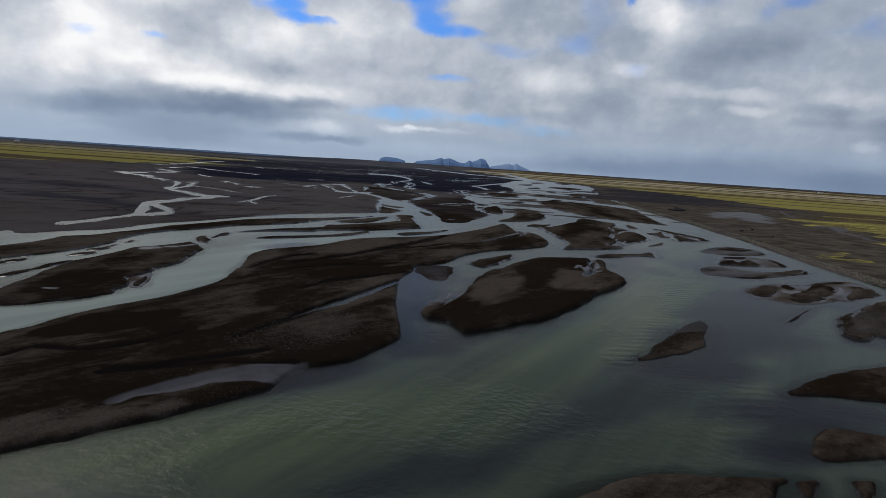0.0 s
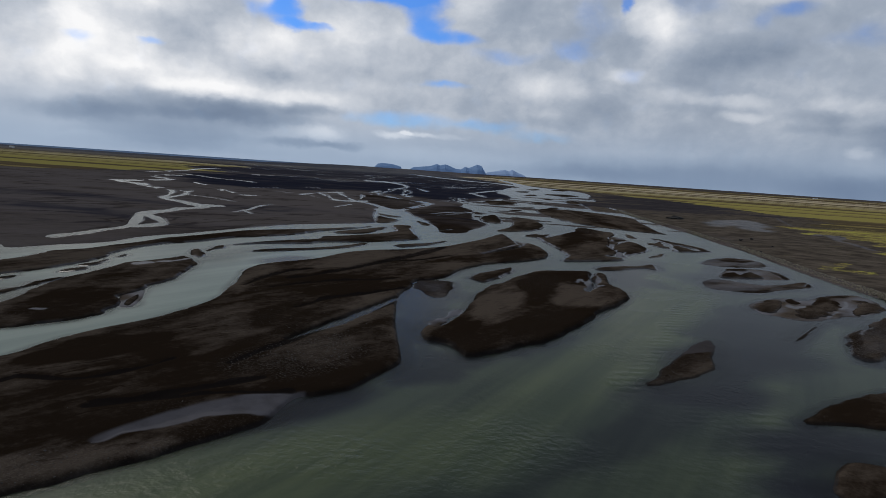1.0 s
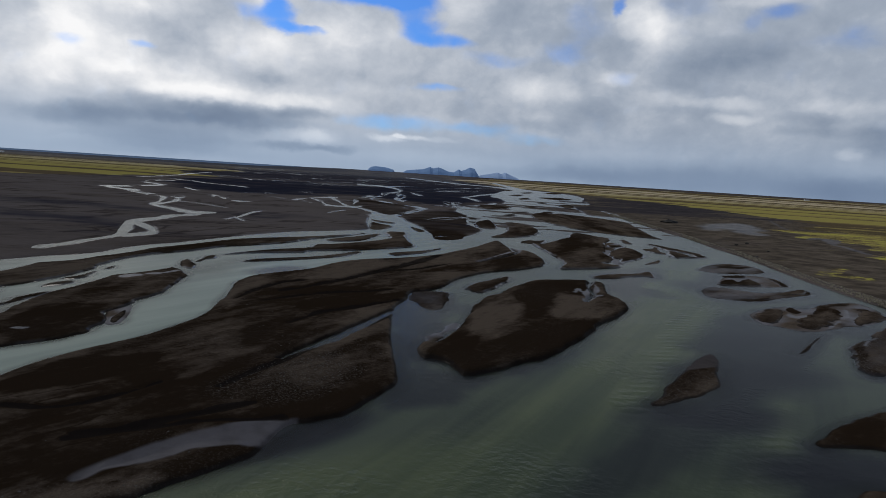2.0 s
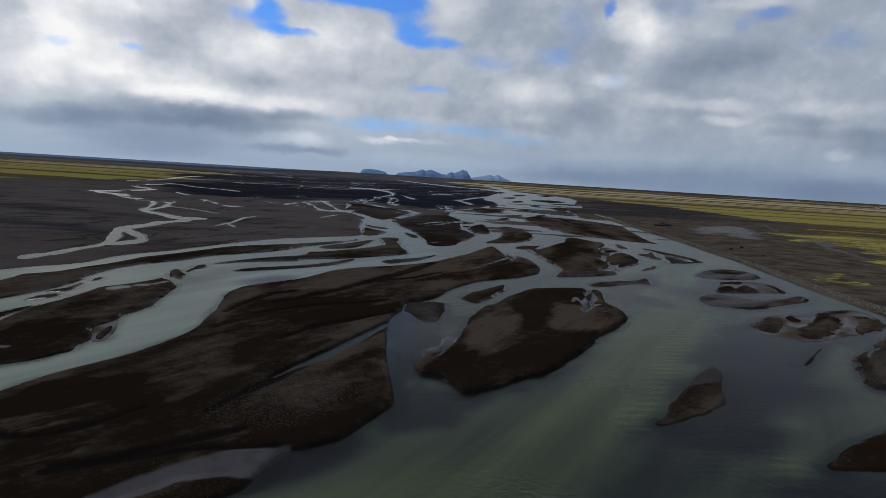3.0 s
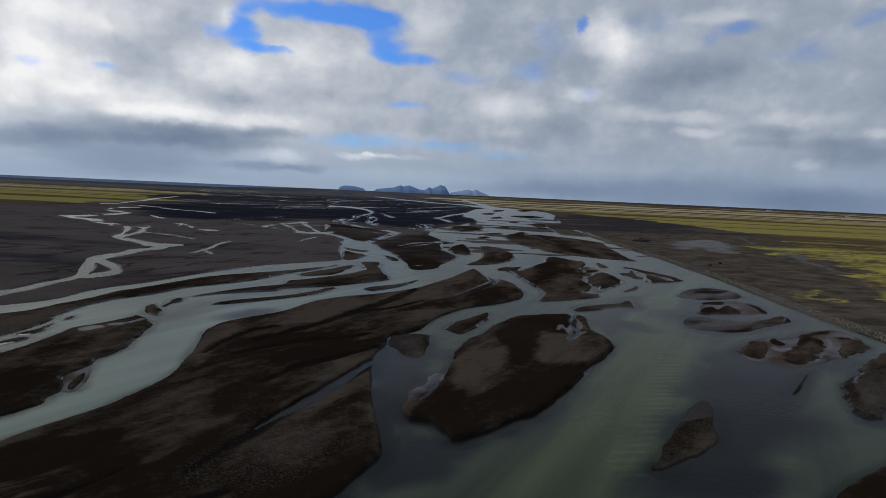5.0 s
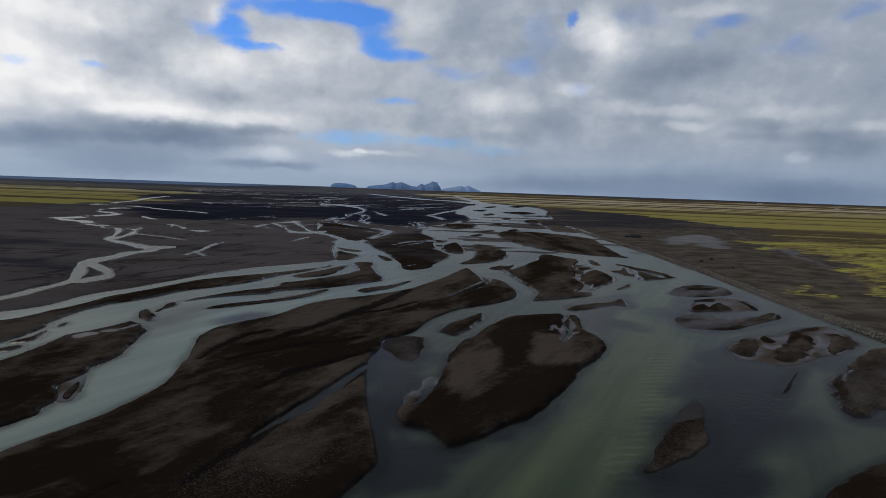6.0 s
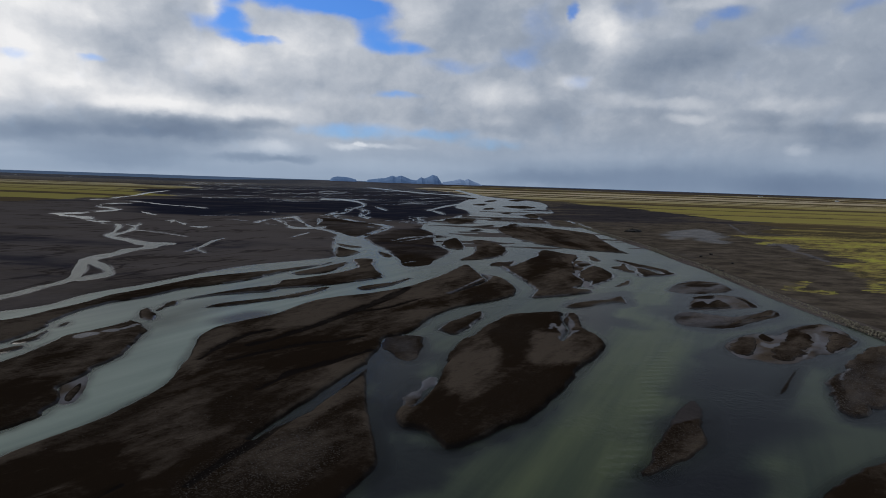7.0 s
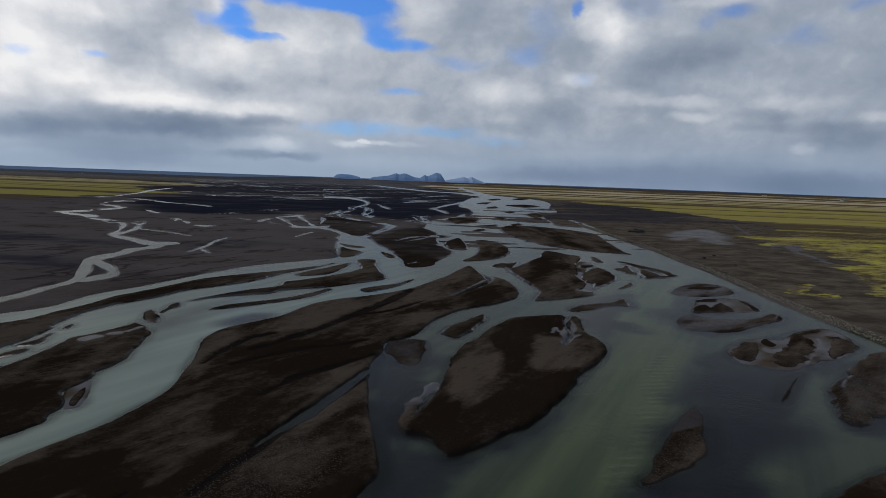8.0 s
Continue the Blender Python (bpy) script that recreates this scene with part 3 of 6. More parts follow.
def scatter(bar, xs, ys, heights, density):
    """Loose stones where a bar is gravelly, as one mesh that belongs to it."""
    pick = np.random.default_rng(len(bpy.data.objects))
    dy = np.gradient(ys)[:, None]
    want = density ** 2 * (xs[0, 1] - xs[0, 0]) * dy * np.clip(120 / ys[:, None], 0.3, 1.4)
    r, c = np.nonzero(pick.random(xs.shape) < 3.4 * want)
    if len(r) < 20:
        return
    if len(r) > 15000:
        keep = pick.permutation(len(r))[:15000]
        r, c = r[keep], c[keep]
    form = np.array([(1, 0, 0), (-1, 0, 0), (0, 1, 0), (0, -1, 0), (0, 0, 0.8), (0, 0, -0.8)])
    tri = np.array([(0, 2, 4), (2, 1, 4), (1, 3, 4), (3, 0, 4), (2, 0, 5), (1, 2, 5), (3, 1, 5), (0, 3, 5)])
    size = 0.04 + 0.09 * pick.random(len(r)) ** 2.5
    turn = pick.random(len(r)) * 6.28
    shape = form[None] * (0.7 + 0.6 * pick.random((len(r), 6, 1)))
    x = shape[..., 0] * np.cos(turn)[:, None] - shape[..., 1] * np.sin(turn)[:, None]
    y = shape[..., 0] * np.sin(turn)[:, None] + shape[..., 1] * np.cos(turn)[:, None]
    co = np.stack([x, y, shape[..., 2]], -1) * size[:, None, None]
    jitter = (pick.random((len(r), 2)) - 0.5) * 0.4
    co += np.stack([xs[r, c] + jitter[:, 0], ys[r] + jitter[:, 1], heights[r, c] + 0.3 * size], -1)[:, None]
    faces = tri[None] + 6 * np.arange(len(r))[:, None, None]
    mesh = bpy.data.meshes.new("gravel")
    mesh.from_pydata(co.reshape(-1, 3).tolist(), [], faces.reshape(-1, 3).tolist())
    mesh.materials.append(PEBBLE)
    stones = new("gravel", mesh)
    stones.parent = bar
    tagged(stones, "loose grey river gravel", kind="stuff")


# ---------------------------------------------------------------- the plain
def fan(first, last, growth, columns):
    """Rows of places that spread with the distance, out to the horizon on both sides."""
    ys = [first]
    while ys[-1] < last:
        ys.append(ys[-1] + (max(growth * (ys[-1] + 40), 0.6) if ys[-1] > 20 else 20))
    ys = np.array(ys)
    wide = 0.86 * np.maximum(ys + 60, 90) + 30
    xs = wide[:, None] * np.linspace(-1, 1, columns)
    out = 1 - (1 - np.linspace(0, 1, 24)[1:]) ** 0.35
    side = wide[:, None] + (6500 - wide[:, None]) * out
    return np.hstack([-side[:, ::-1], xs, side]), ys


def closed_far(points, corners):
    """A shore that is smooth through the points and closed by straight lines far off."""
    return np.vstack([spline(points, False), corners])


west_edge = closed_far([
    (-131.7, 160.3), (-132.2, 179.5), (-133.6, 195.1), (-132.1, 197.8), (-126.1, 193.5), (-118.7, 205.7), (-113.9, 211.0), (-109.9, 219.0), (-108.3,
    233.3), (-104.1, 244.4), (-98.4, 254.6), (-93.1, 268.2), (-87.2, 283.6), (-79.9, 299.5), (-71.4, 315.6), (-60.6, 327.7), (-48.5, 338.7), (-35.9,
    355.3), (-41.0, 388.7), (-44.4, 437), (-45.8, 487), (-26.4, 463), (-17.9, 423), (-10.3, 396.5), (-5.4, 367.2), (-1.8, 344.1), (-0.8, 327.3), (4.1,
    322.3), (12.8, 332.0), (15.1, 347.6), (22.1, 365.8), (28.4, 391.4), (25.5, 412), (22.5, 431), (22.5, 470), (27.0, 517), (22.9, 543), (18.9, 584),
    (29.6, 663), (56.4, 741), (87.7, 815), (96.8, 888), (101.1, 971), (94.2, 1061), (130.7, 1326), (179.3, 1604), (233.5, 1940)
], [(420.0, 5900.0), (-6400.0, 5900.0), (-6400.0, 185.0)])
east_edge = closed_far([
    (134.8, 179.2), (137.7, 196.8), (138.3, 206.1), (139.6, 221.6), (141.7, 240.7), (145.1, 264.9), (150.2, 296.3), (156.6, 336.3), (159.9, 377.6),
    (166.9, 418), (167.4, 449), (173.9, 526), (184.8, 622), (165.1, 643), (156.4, 654), (165.9, 726), (175.7, 803), (187.8, 899), (222.3, 934),
    (241.4, 994), (259.6, 1119), (306.1, 1299), (338.7, 1520), (328.3, 1673), (303.7, 1793), (275.5, 1931)
], [(430.0, 5900.0), (6400.0, 5900.0), (6400.0, -450.0), (72.0, -450.0)])
west_grass = closed_far([
    (-554, 672), (-526, 784), (-512, 864), (-485, 946), (-482, 1116), (-519, 1483), (-561, 1749)
], [(-640.0, 2150.0), (-1100.0, 2350.0), (-2600.0, 2700.0), (-6400.0, 2900.0), (-6400.0, 1050.0)])
east_grass = closed_far([
    (199.3, 219.2), (220.9, 292.6), (227.6, 327.0), (259.5, 401), (282.6, 471), (322.1, 562), (410, 693), (458, 818), (463, 952), (464, 1173), (424,
    1394), (387.0, 1604), (328.2, 1934), (241.3, 2248), (137.3, 3007), (-10.7, 4341)
], [(-100.0, 5900.0), (6400.0, 5900.0), (6400.0, 200.0)])
# outlines of the cloud shadow that is painted on the plain
west_cloud_shade = spline([
    (-356.7, 913), (-350.1, 1079), (-277.0, 1237), (-152.8, 1172), (-84.8, 1390), (14.7, 1603), (122.7, 1542), (143.8, 1338), (91.6, 843), (34.6,
    701), (-7.8, 654), (-44.2, 699), (-99.2, 755), (-152.6, 680), (-198.4, 645), (-259.4, 679)
])
east_cloud_shade = spline([
    (343.3, 1453), (424, 1394), (501, 1265), (522, 1112), (502, 958), (363.4, 797), (274.5, 738), (219.7, 714), (192.7, 758), (231.8, 955)
])
pond = spline([
    (240.0, 579), (276.0, 629), (309.0, 655), (314.1, 629), (276.9, 543), (248.8, 477), (240.6, 487), (237.4, 499), (247.4, 534), (236.0, 530),
    (217.5, 511), (221.6, 531)
])
seeps = [spline(line, False) for line in (
    [
        (409, 777, 1.2), (362.8, 675, 2.3), (329.9, 597, 1.7)
    ],
    [
        (274.8, 473, 2.0), (299.7, 491, 10.5), (273.9, 440, 1.8), (271.1, 424, 3.3), (259.5, 392.9, 3.2), (254.2, 376.6, 1.7)
    ],
    [
        (177.0, 407.1, 0.9), (174.0, 391.3, 1.0), (171.7, 374.0, 0.8)
    ],
    [
        (181.1, 419, 1.0), (176.4, 394.3, 1.0), (173.7, 375.4, 1.0)
    ],
)]
dyke = spline([
    (139.6, 196.9, 2.3), (141.3, 210.2, 2.4), (143.5, 227.3, 2.4), (146.1, 247.5, 2.2), (150.0, 273.2, 2.0), (154.9, 305.0, 1.9), (161.1, 345.4, 1.9),
    (165.1, 389.2, 2.2), (171.9, 450, 2.0), (177.8, 537, 2.5)
], False)
streams = []
streams.append(spline([
    (-359.1, 868, 13.3), (-364.2, 844, 7.0), (-351.4, 785, 1.6), (-329.3, 757, 5.1), (-306.5, 732, 2.7), (-302.6, 709, 5.9), (-305.4, 683, 7.9),
    (-310.0, 658, 7.6), (-312.3, 636, 11.5), (-313.6, 625, 2.0), (-296.0, 608, 7.0), (-279.8, 599, 6.7), (-261.1, 569, 4.0), (-241.2, 550, 5.1),
    (-225.9, 537, 2.7), (-210.8, 508, 1.7), (-196.7, 467, 1.6), (-189.9, 442, 1.3), (-182.3, 429, 2.7), (-173.5, 420, 4.2), (-162.4, 409, 4.1),
    (-149.3, 396.4, 7.0), (-142.4, 395.1, 10.7)
], False))
streams.append(spline([
    (-142.4, 395.1, 2.8), (-139.5, 374.8, 4.8), (-144.7, 365.1, 5.0), (-144.2, 349.8, 4.2), (-145.8, 337.5, 5.6), (-146.4, 324.2, 4.7), (-143.9,
    310.8, 2.4), (-135.4, 289.4, 2.4), (-127.7, 269.6, 2.3), (-126.4, 256.6, 2.5), (-128.1, 246.8, 2.7), (-128.4, 233.8, 3.0), (-130.7, 225.7, 3.5),
    (-129.9, 220.2, 2.5)
], False))
streams.append(spline([
    (-225.9, 537, 10.6), (-213.4, 537, 8.0), (-202.5, 517, 1.6), (-191.9, 483, 2.2), (-188.4, 460, 2.4), (-186.8, 439, 2.6)
], False))
streams.append(spline([
    (-144.1, 316.6, 3.3), (-133.3, 303.6, 2.9), (-121.8, 285.4, 1.5), (-121.0, 273.6, 4.8), (-122.7, 263.6, 3.2)
], False))
streams.append(spline([
    (-190.2, 484, 1.7), (-171.9, 471, 1.6), (-156.0, 458, 1.3), (-141.5, 442, 0.8)
], False))
streams.append(spline([
    (-375.2, 941, 5.1), (-339.6, 908, 6.5), (-301.2, 862, 4.6), (-255.5, 830, 4.6), (-232.9, 800, 3.0)
], False))
streams.append(spline([
    (-531, 1536, 5.6), (-498, 1328, 6.1), (-463, 1185, 4.8), (-442, 1063, 3.8), (-429, 958, 10.1), (-458, 952, 12.2)
], False))
streams.append(spline([
    (-114.9, 359.4, 0.4), (-114.7, 372.8, 0.6), (-114.2, 381.5, 1.2), (-116.5, 406, 1.5), (-117.3, 427, 1.5), (-115.2, 439, 1.0)
], False))
streams.append(spline([
    (-115.7, 381.1, 0.6), (-109.0, 366.1, 0.7), (-102.2, 354.8, 0.4)
], False))
streams.append(spline([
    (-174.9, 1683, 2.4), (-146.1, 1245, 1.4), (-124.9, 1305, 20.3), (-71.6, 1165, 6.4), (-53.7, 1009, 1.8), (-67.9, 904, 4.3), (-65.0, 815, 2.1),
    (-69.7, 716, 0.9), (-50.3, 659, 4.9), (-29.2, 627, 6.5), (-11.4, 585, 3.3), (-16.3, 539, 2.7), (-24.0, 500, 3.0), (-30.5, 466, 3.5)
], False))
streams.append(spline([
    (-69.4, 826, 4.0), (-83.5, 730, 4.7), (-100.8, 699, 6.8), (-115.2, 662, 4.7), (-123.8, 648, 2.8)
], False))
streams.append(spline([
    (-123.8, 648, 1.0), (-108.2, 606, 1.6), (-92.6, 557, 2.1), (-78.2, 539, 11.0), (-64.9, 562, 3.5)
], False))
streams.append(spline([
    (-107.3, 675, 1.0), (-86.0, 594, 1.6), (-72.4, 547, 3.0), (-55.7, 519, 3.4), (-41.5, 480, 3.6)
], False))
streams.append(spline([
    (-86.9, 706, 0.6), (-76.6, 629, 0.5), (-72.8, 572, 0.6)
], False))
streams.append(spline([
    (-69.6, 498, 1.7), (-73.0, 474, 0.9), (-76.0, 455, 0.6)
], False))
streams.append(spline([
    (-126.2, 583, 1.0), (-127.8, 605, 2.1), (-125.6, 630, 1.1)
], False))
streams.append(spline([
    (-270.9, 706, 1.2), (-255.8, 681, 2.7), (-236.1, 652, 1.0)
], False))
streams.append(spline([
    (-201.4, 584, 3.3), (-199.9, 593, 3.3)
], False))
streams.append(spline([
    (-190.9, 574, 1.1), (-177.0, 553, 1.4)
], False))
streams.append(spline([
    (-160.5, 529, 4.9), (-154.7, 525, 6.0)
], False))
streams.append(spline([
    (40.1, 913, 1.9), (74.0, 1067, 5.2), (109.5, 1191, 7.5), (147.7, 1310, 11.1)
], False))
streams.append(spline([
    (13.9, 751, 1.8), (20.1, 723, 2.1), (23.7, 660, 2.4), (31.4, 624, 5.5)
], False))
streams.append(spline([
    (44.4, 949, 1.2), (50.5, 874, 2.6), (57.4, 823, 1.4)
], False))
streams.append(spline([
    (208.2, 1735, 11.3), (211.6, 1977, 33.9), (151.3, 2112, 45.6), (99.3, 2201, 33.9), (3.4, 2571, 20.4), (-118.4, 3124, 23.2)
], False))
streams.append(spline([
    (-6.5, 453, 0.7), (7.8, 482, 1.8), (22.6, 487, 4.2)
], False))
streams.append(spline([
    (-47.9, 762, 1.6), (-39.9, 732, 3.1), (-32.4, 705, 1.5)
], False))
streams.append(spline([
    (-38.4, 1022, 1.2), (-25.7, 934, 3.0), (-16.7, 875, 1.4)
], False))
streams.append(spline([
    (199.0, 761, 1.6), (194.6, 694, 2.1), (188.5, 630, 3.0)
], False))
for row in (
    [(21.4, 502.1, 1.5), (28.2, 494.0, 2.5), (29.3, 457.7, 2.5), (25.0, 425.3, 2.5), (21.8, 431.9, 1.0)],
    [(30.3, 475.6, 1.5), (38.8, 492.1, 1.5), (44.7, 474.9, 1.0)],
    [(-3.8, 441.1, 0.5), (10.2, 465.7, 0.8), (22.9, 497.5, 0.8)],
    [(10.3, 721.7, 1.0), (18.4, 665.5, 3.0), (26.8, 626.0, 4.0)],
    [(-3.5, 638.8, 0.8), (6.5, 642.9, 1.2), (17.2, 630.4, 1.2)],
    [(-47.8, 463.1, 0.8), (-40.7, 435.6, 1.2), (-33.4, 415.1, 1.2), (-24.4, 403.4, 1.0)],
    [(-61.9, 942.2, 2.0), (-43.7, 849.2, 4.0), (-41.2, 730.4, 3.0), (-31.7, 681.8, 1.5)],
):
    streams.append(spline(row, False))
for row in (
    [(41.7, 933.9, 2.0), (52.7, 889.3, 4.0), (55.1, 816.5, 1.5)],
    [(78.7, 815.2, 1.5), (59.6, 722.7, 2.0), (43.6, 676.0, 2.0)],
    [(58.6, 402.0, 0.6), (42.2, 383.3, 0.8), (34.7, 390.7, 0.8), (27.6, 398.6, 0.5)],
    [(-3.9, 329.5, 0.4), (4.8, 342.3, 0.6), (14.0, 351.1, 0.4)],
    [(-260.9, 685.1, 1.0), (-249.3, 669.0, 2.4), (-238.2, 653.6, 1.0)],
    [(-192.0, 562.4, 0.8), (-195.5, 583.6, 1.2), (-173.9, 541.7, 1.0)],
    [(-160.6, 527.4, 1.5), (-153.9, 517.6, 2.0)],
    [(-341.8, 1153.2, 2.0), (-342.8, 1189.9, 4.0), (-321.5, 1139.1, 2.0)],
):
    streams.append(spline(row, False))
# far threads of the river, one behind the other
chance = random.Random(4)
for k in range(330):
    y = 1130 * (3.1 ** chance.random())
    x, w, length = y * chance.uniform(-0.34, 0.10), y * chance.uniform(0.0012, 0.0040), y * chance.uniform(0.012, 0.06)
    bend, lean = chance.uniform(-0.4, 0.4), chance.uniform(-0.9, 2.2)
    streams.append(spline([(x + length * s + bend * length * s * s, y + lean * length * s + w * 2 * math.sin(5 * s + k), w * (1 - 0.8 * abs(s))) for s in (-1, -0.5, 0, 0.5, 1)], False))

for k in range(20):
    y = chance.uniform(560, 760)
    x, w, length = y * chance.uniform(-0.30, 0.06), y * chance.uniform(0.0010, 0.0026), y * chance.uniform(0.012, 0.04)
    lean = chance.uniform(-0.6, 1.8)
    streams.append(spline([(x + length * s, y + lean * length * s + w * 4 * math.sin(4 * s + k), w * (1 - 0.8 * abs(s))) for s in (-1, -0.5, 0, 0.5, 1)], False))
for k in range(60):
    y = chance.uniform(2700, 4300)
    x, w, length = y * chance.uniform(-0.85, -0.2), y * chance.uniform(0.002, 0.006), y * chance.uniform(0.01, 0.05)
    streams.append(spline([(x + length * s, y + w * math.sin(4 * s + k), w * (1 - 0.8 * abs(s))) for s in (-1, -0.5, 0, 0.5, 1)], False))

gx, gy = fan(-500.0, 6200.0, 0.0060, 960)
yy = gy[:, None]
near = np.clip(yy / 300, 0.5, 8)
land = np.maximum(inside(gx, gy, west_edge, 60), inside(gx, gy, east_edge, 60))
for line in streams:
    land = np.minimum(land, beside(gx, gy, line, 60))
# low strips of sand in the wide water upstream
strips = 34 * (fbm(gx * 0.35 + 0.25 * yy, yy, 26, 4, 0.6) - 0.24)
land = np.where((land < -1.5) & (yy > 420) & (yy < 1100), np.maximum(land, strips), land)
land = land + fbm(gx, yy, 11, 3, 0.5) * 0.8 * near * (gx < 0.9 * yy) * soft(yy, 150, 350)
up = 0.35 * (1 - np.exp(-np.maximum(land, 0) / 1.5)) + 0.9 * (1 - np.exp(-np.maximum(land, 0) / 35))
heights = np.where(land > 0, np.maximum(up + (1 - np.exp(-np.maximum(land, 0) / 12)) * (0.5 * fbm(gx, yy, 45, 4) + 0.15 * fbm(gx * 0.3, yy, 9, 3)), 0.04), np.maximum(0.12 * land, BED))
heights = np.where(yy < -60, BED, heights)
# a low coastal rise far off
heights = heights + 21 * soft(yy, 3300, 4700) * soft(gx, -1500, -650)
grass = np.maximum(soft(inside(gx, gy, west_grass, 300) + 160 * fbm(gx * 0.4, yy, 240, 5, 0.6), -50, 60), soft(inside(gx, gy, east_grass, 120) + 55 * fbm(gx * 0.6, yy, 60, 5, 0.6), -12, 25))
soil = soft(inside(gx, gy, east_edge, 60), 2, 9)
# cloud shadow over the far plain, put into the ground colour
dark = np.maximum(soft(inside(gx, gy, west_cloud_shade, 90) + 50 * fbm(gx * 0.35, yy, 70, 5, 0.6), -25, 25), 0.85 * soft(inside(gx, gy, east_cloud_shade, 90) + 150 * fbm(gx * 0.5, yy, 80, 6, 0.7), -70, 45))
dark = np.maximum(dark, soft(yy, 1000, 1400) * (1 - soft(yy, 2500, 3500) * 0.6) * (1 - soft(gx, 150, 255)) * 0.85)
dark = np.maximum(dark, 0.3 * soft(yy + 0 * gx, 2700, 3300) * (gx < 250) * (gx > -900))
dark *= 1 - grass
# distant sea and hazy land, as dark blue in the ground colour
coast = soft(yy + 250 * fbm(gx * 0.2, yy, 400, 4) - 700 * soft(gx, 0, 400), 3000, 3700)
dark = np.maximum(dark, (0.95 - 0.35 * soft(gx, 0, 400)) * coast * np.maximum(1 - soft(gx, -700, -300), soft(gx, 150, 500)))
soil = np.maximum(soil * (1 - 0.9 * dark), soft(yy, 2100, 2600) * (1 - soft(gx, -900, -500)) * (1 - coast))
grass *= 1 - 0.9 * coast
tones = 0.95 + 0.5 * fbm(gx * 0.5, yy, 30, 5, 0.6) + 0.4 * fbm(gx, yy, 120, 3)
for outline in (
    [(-41.8, 447.5), (-23.0, 452.5), (-8.3, 537.2), (22.1, 593.8), (32.3, 419.7), (18.4, 328.9), (-3.9, 313.1), (-14.9, 371.9)],
    [(-82.5, 659.0), (-47.4, 637.9), (-13.7, 587.9), (-20.5, 489.8), (-45.6, 492.4), (-70.5, 560.1)],
):
    tones = tones - 0.75 * soft(inside(gx, gy, spline(outline), 30) + 14 * fbm(gx * 0.5, yy, 18, 4), -6, 8)
pool = soft(inside(gx, gy, pond, 60) + 10 * fbm(gx * 0.6, yy, 20, 5, 0.6), -3, 6)
moist = 0.25 * pool
for line in seeps:
    moist = np.maximum(moist, 0.65 * (1 - soft(beside(gx, gy, line, 30) + 3 * fbm(gx, yy, 6, 3), -2.0, 0.6)))
for outline in (
    [
        (164.8, 284.9), (182.9, 296.4), (185.7, 287.8), (173.3, 272.3), (164.5, 268.6), (161.4, 273.4)
    ],
    [
        (171.3, 269.4), (180.2, 273.2), (182.0, 267.0), (171.4, 260.8)
    ],
    [
        (219.7, 306.6), (220.9, 292.6), (215.8, 269.8), (196.7, 262.5), (200.0, 275.7)
    ],
):
    grass = np.maximum(grass, 0.5 * soft(inside(gx, gy, spline(outline), 12) + 9 * fbm(gx * 0.5, yy, 9, 4, 0.6), -1, 4))
grass *= 1 - moist
soil *= 1 - moist
heights = heights + 0.9 * np.exp(-((inside(gx, gy, east_edge, 60) - 4.0) / 2.2) ** 2) * (beside(gx, gy, dyke, 30) < 6)
# pale wet silt along the streams
edging = 0.8 * soft(land, -0.5, 0.3) * (1 - soft(land, 0.0013 * yy, 0.003 * yy)) * soft(fbm(gx, yy, 30, 4), -0.1, 0.12) * soft(yy, 180, 260) * (1 - soft(yy, 900, 1400)) * (beside(gx, gy, dyke, 30) > 14)
# field strips that run across the plain
lane = np.log(np.maximum(yy + 0.12 * gx + 60, 60)) * 900
band = 0.475 + 0.95 * fbm(gx * 0.02 + lane * 0, lane + 40 * fbm(gx, yy, 300, 3), 62, 4, 0.65) + 0.35 * fbm(gx * 0.25, yy, 90, 4, 0.6)
band = band - 0.07 * soft(yy + 120 * fbm(gx * 0.1, yy, 150, 3), 1300, 1700) * (1 - soft(gx, -500, -300))
# the film's last term, a faint far sheen, stands in for haze
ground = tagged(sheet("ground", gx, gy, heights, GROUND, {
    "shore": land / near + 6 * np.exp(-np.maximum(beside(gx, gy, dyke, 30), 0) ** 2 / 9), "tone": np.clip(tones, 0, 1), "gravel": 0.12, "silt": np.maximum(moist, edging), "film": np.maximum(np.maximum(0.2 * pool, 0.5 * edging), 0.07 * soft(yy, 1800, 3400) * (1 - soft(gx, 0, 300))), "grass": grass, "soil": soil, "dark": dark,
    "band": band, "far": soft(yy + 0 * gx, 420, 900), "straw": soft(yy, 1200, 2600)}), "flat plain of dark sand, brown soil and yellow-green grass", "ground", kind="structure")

# ---------------------------------------------------------------- bars in the river
north_bank = [
    (-51.4, 192.1), (-48.0, 197.1), (-44.3, 201.6), (-39.3, 209.7), (-33.1, 226.6), (-24.9, 237.3), (-15.4, 243.8), (-5.4, 254.1), (2.4, 265.1), (8.6,
    278.2), (17.0, 296.2), (23.7, 314.6), (29.3, 329.1), (32.2, 327.6), (33.3, 309.1), (37.3, 296.3), (40.7, 293.6), (42.7, 286.3), (43.2, 276.2),
    (43.1, 264.2), (41.0, 253.1), (37.9, 245.9), (30.2, 236.6), (17.5, 225.6), (11.1, 216.2), (5.1, 204.6), (1.3, 191.7), (-3.1, 185.2), (-6.4,
    183.1), (-8.1, 177.9), (-8.2, 171.0), (-10.1, 163.7), (-10.6, 157.0), (-10.3, 141.2), (-8.5, 122.1)
]
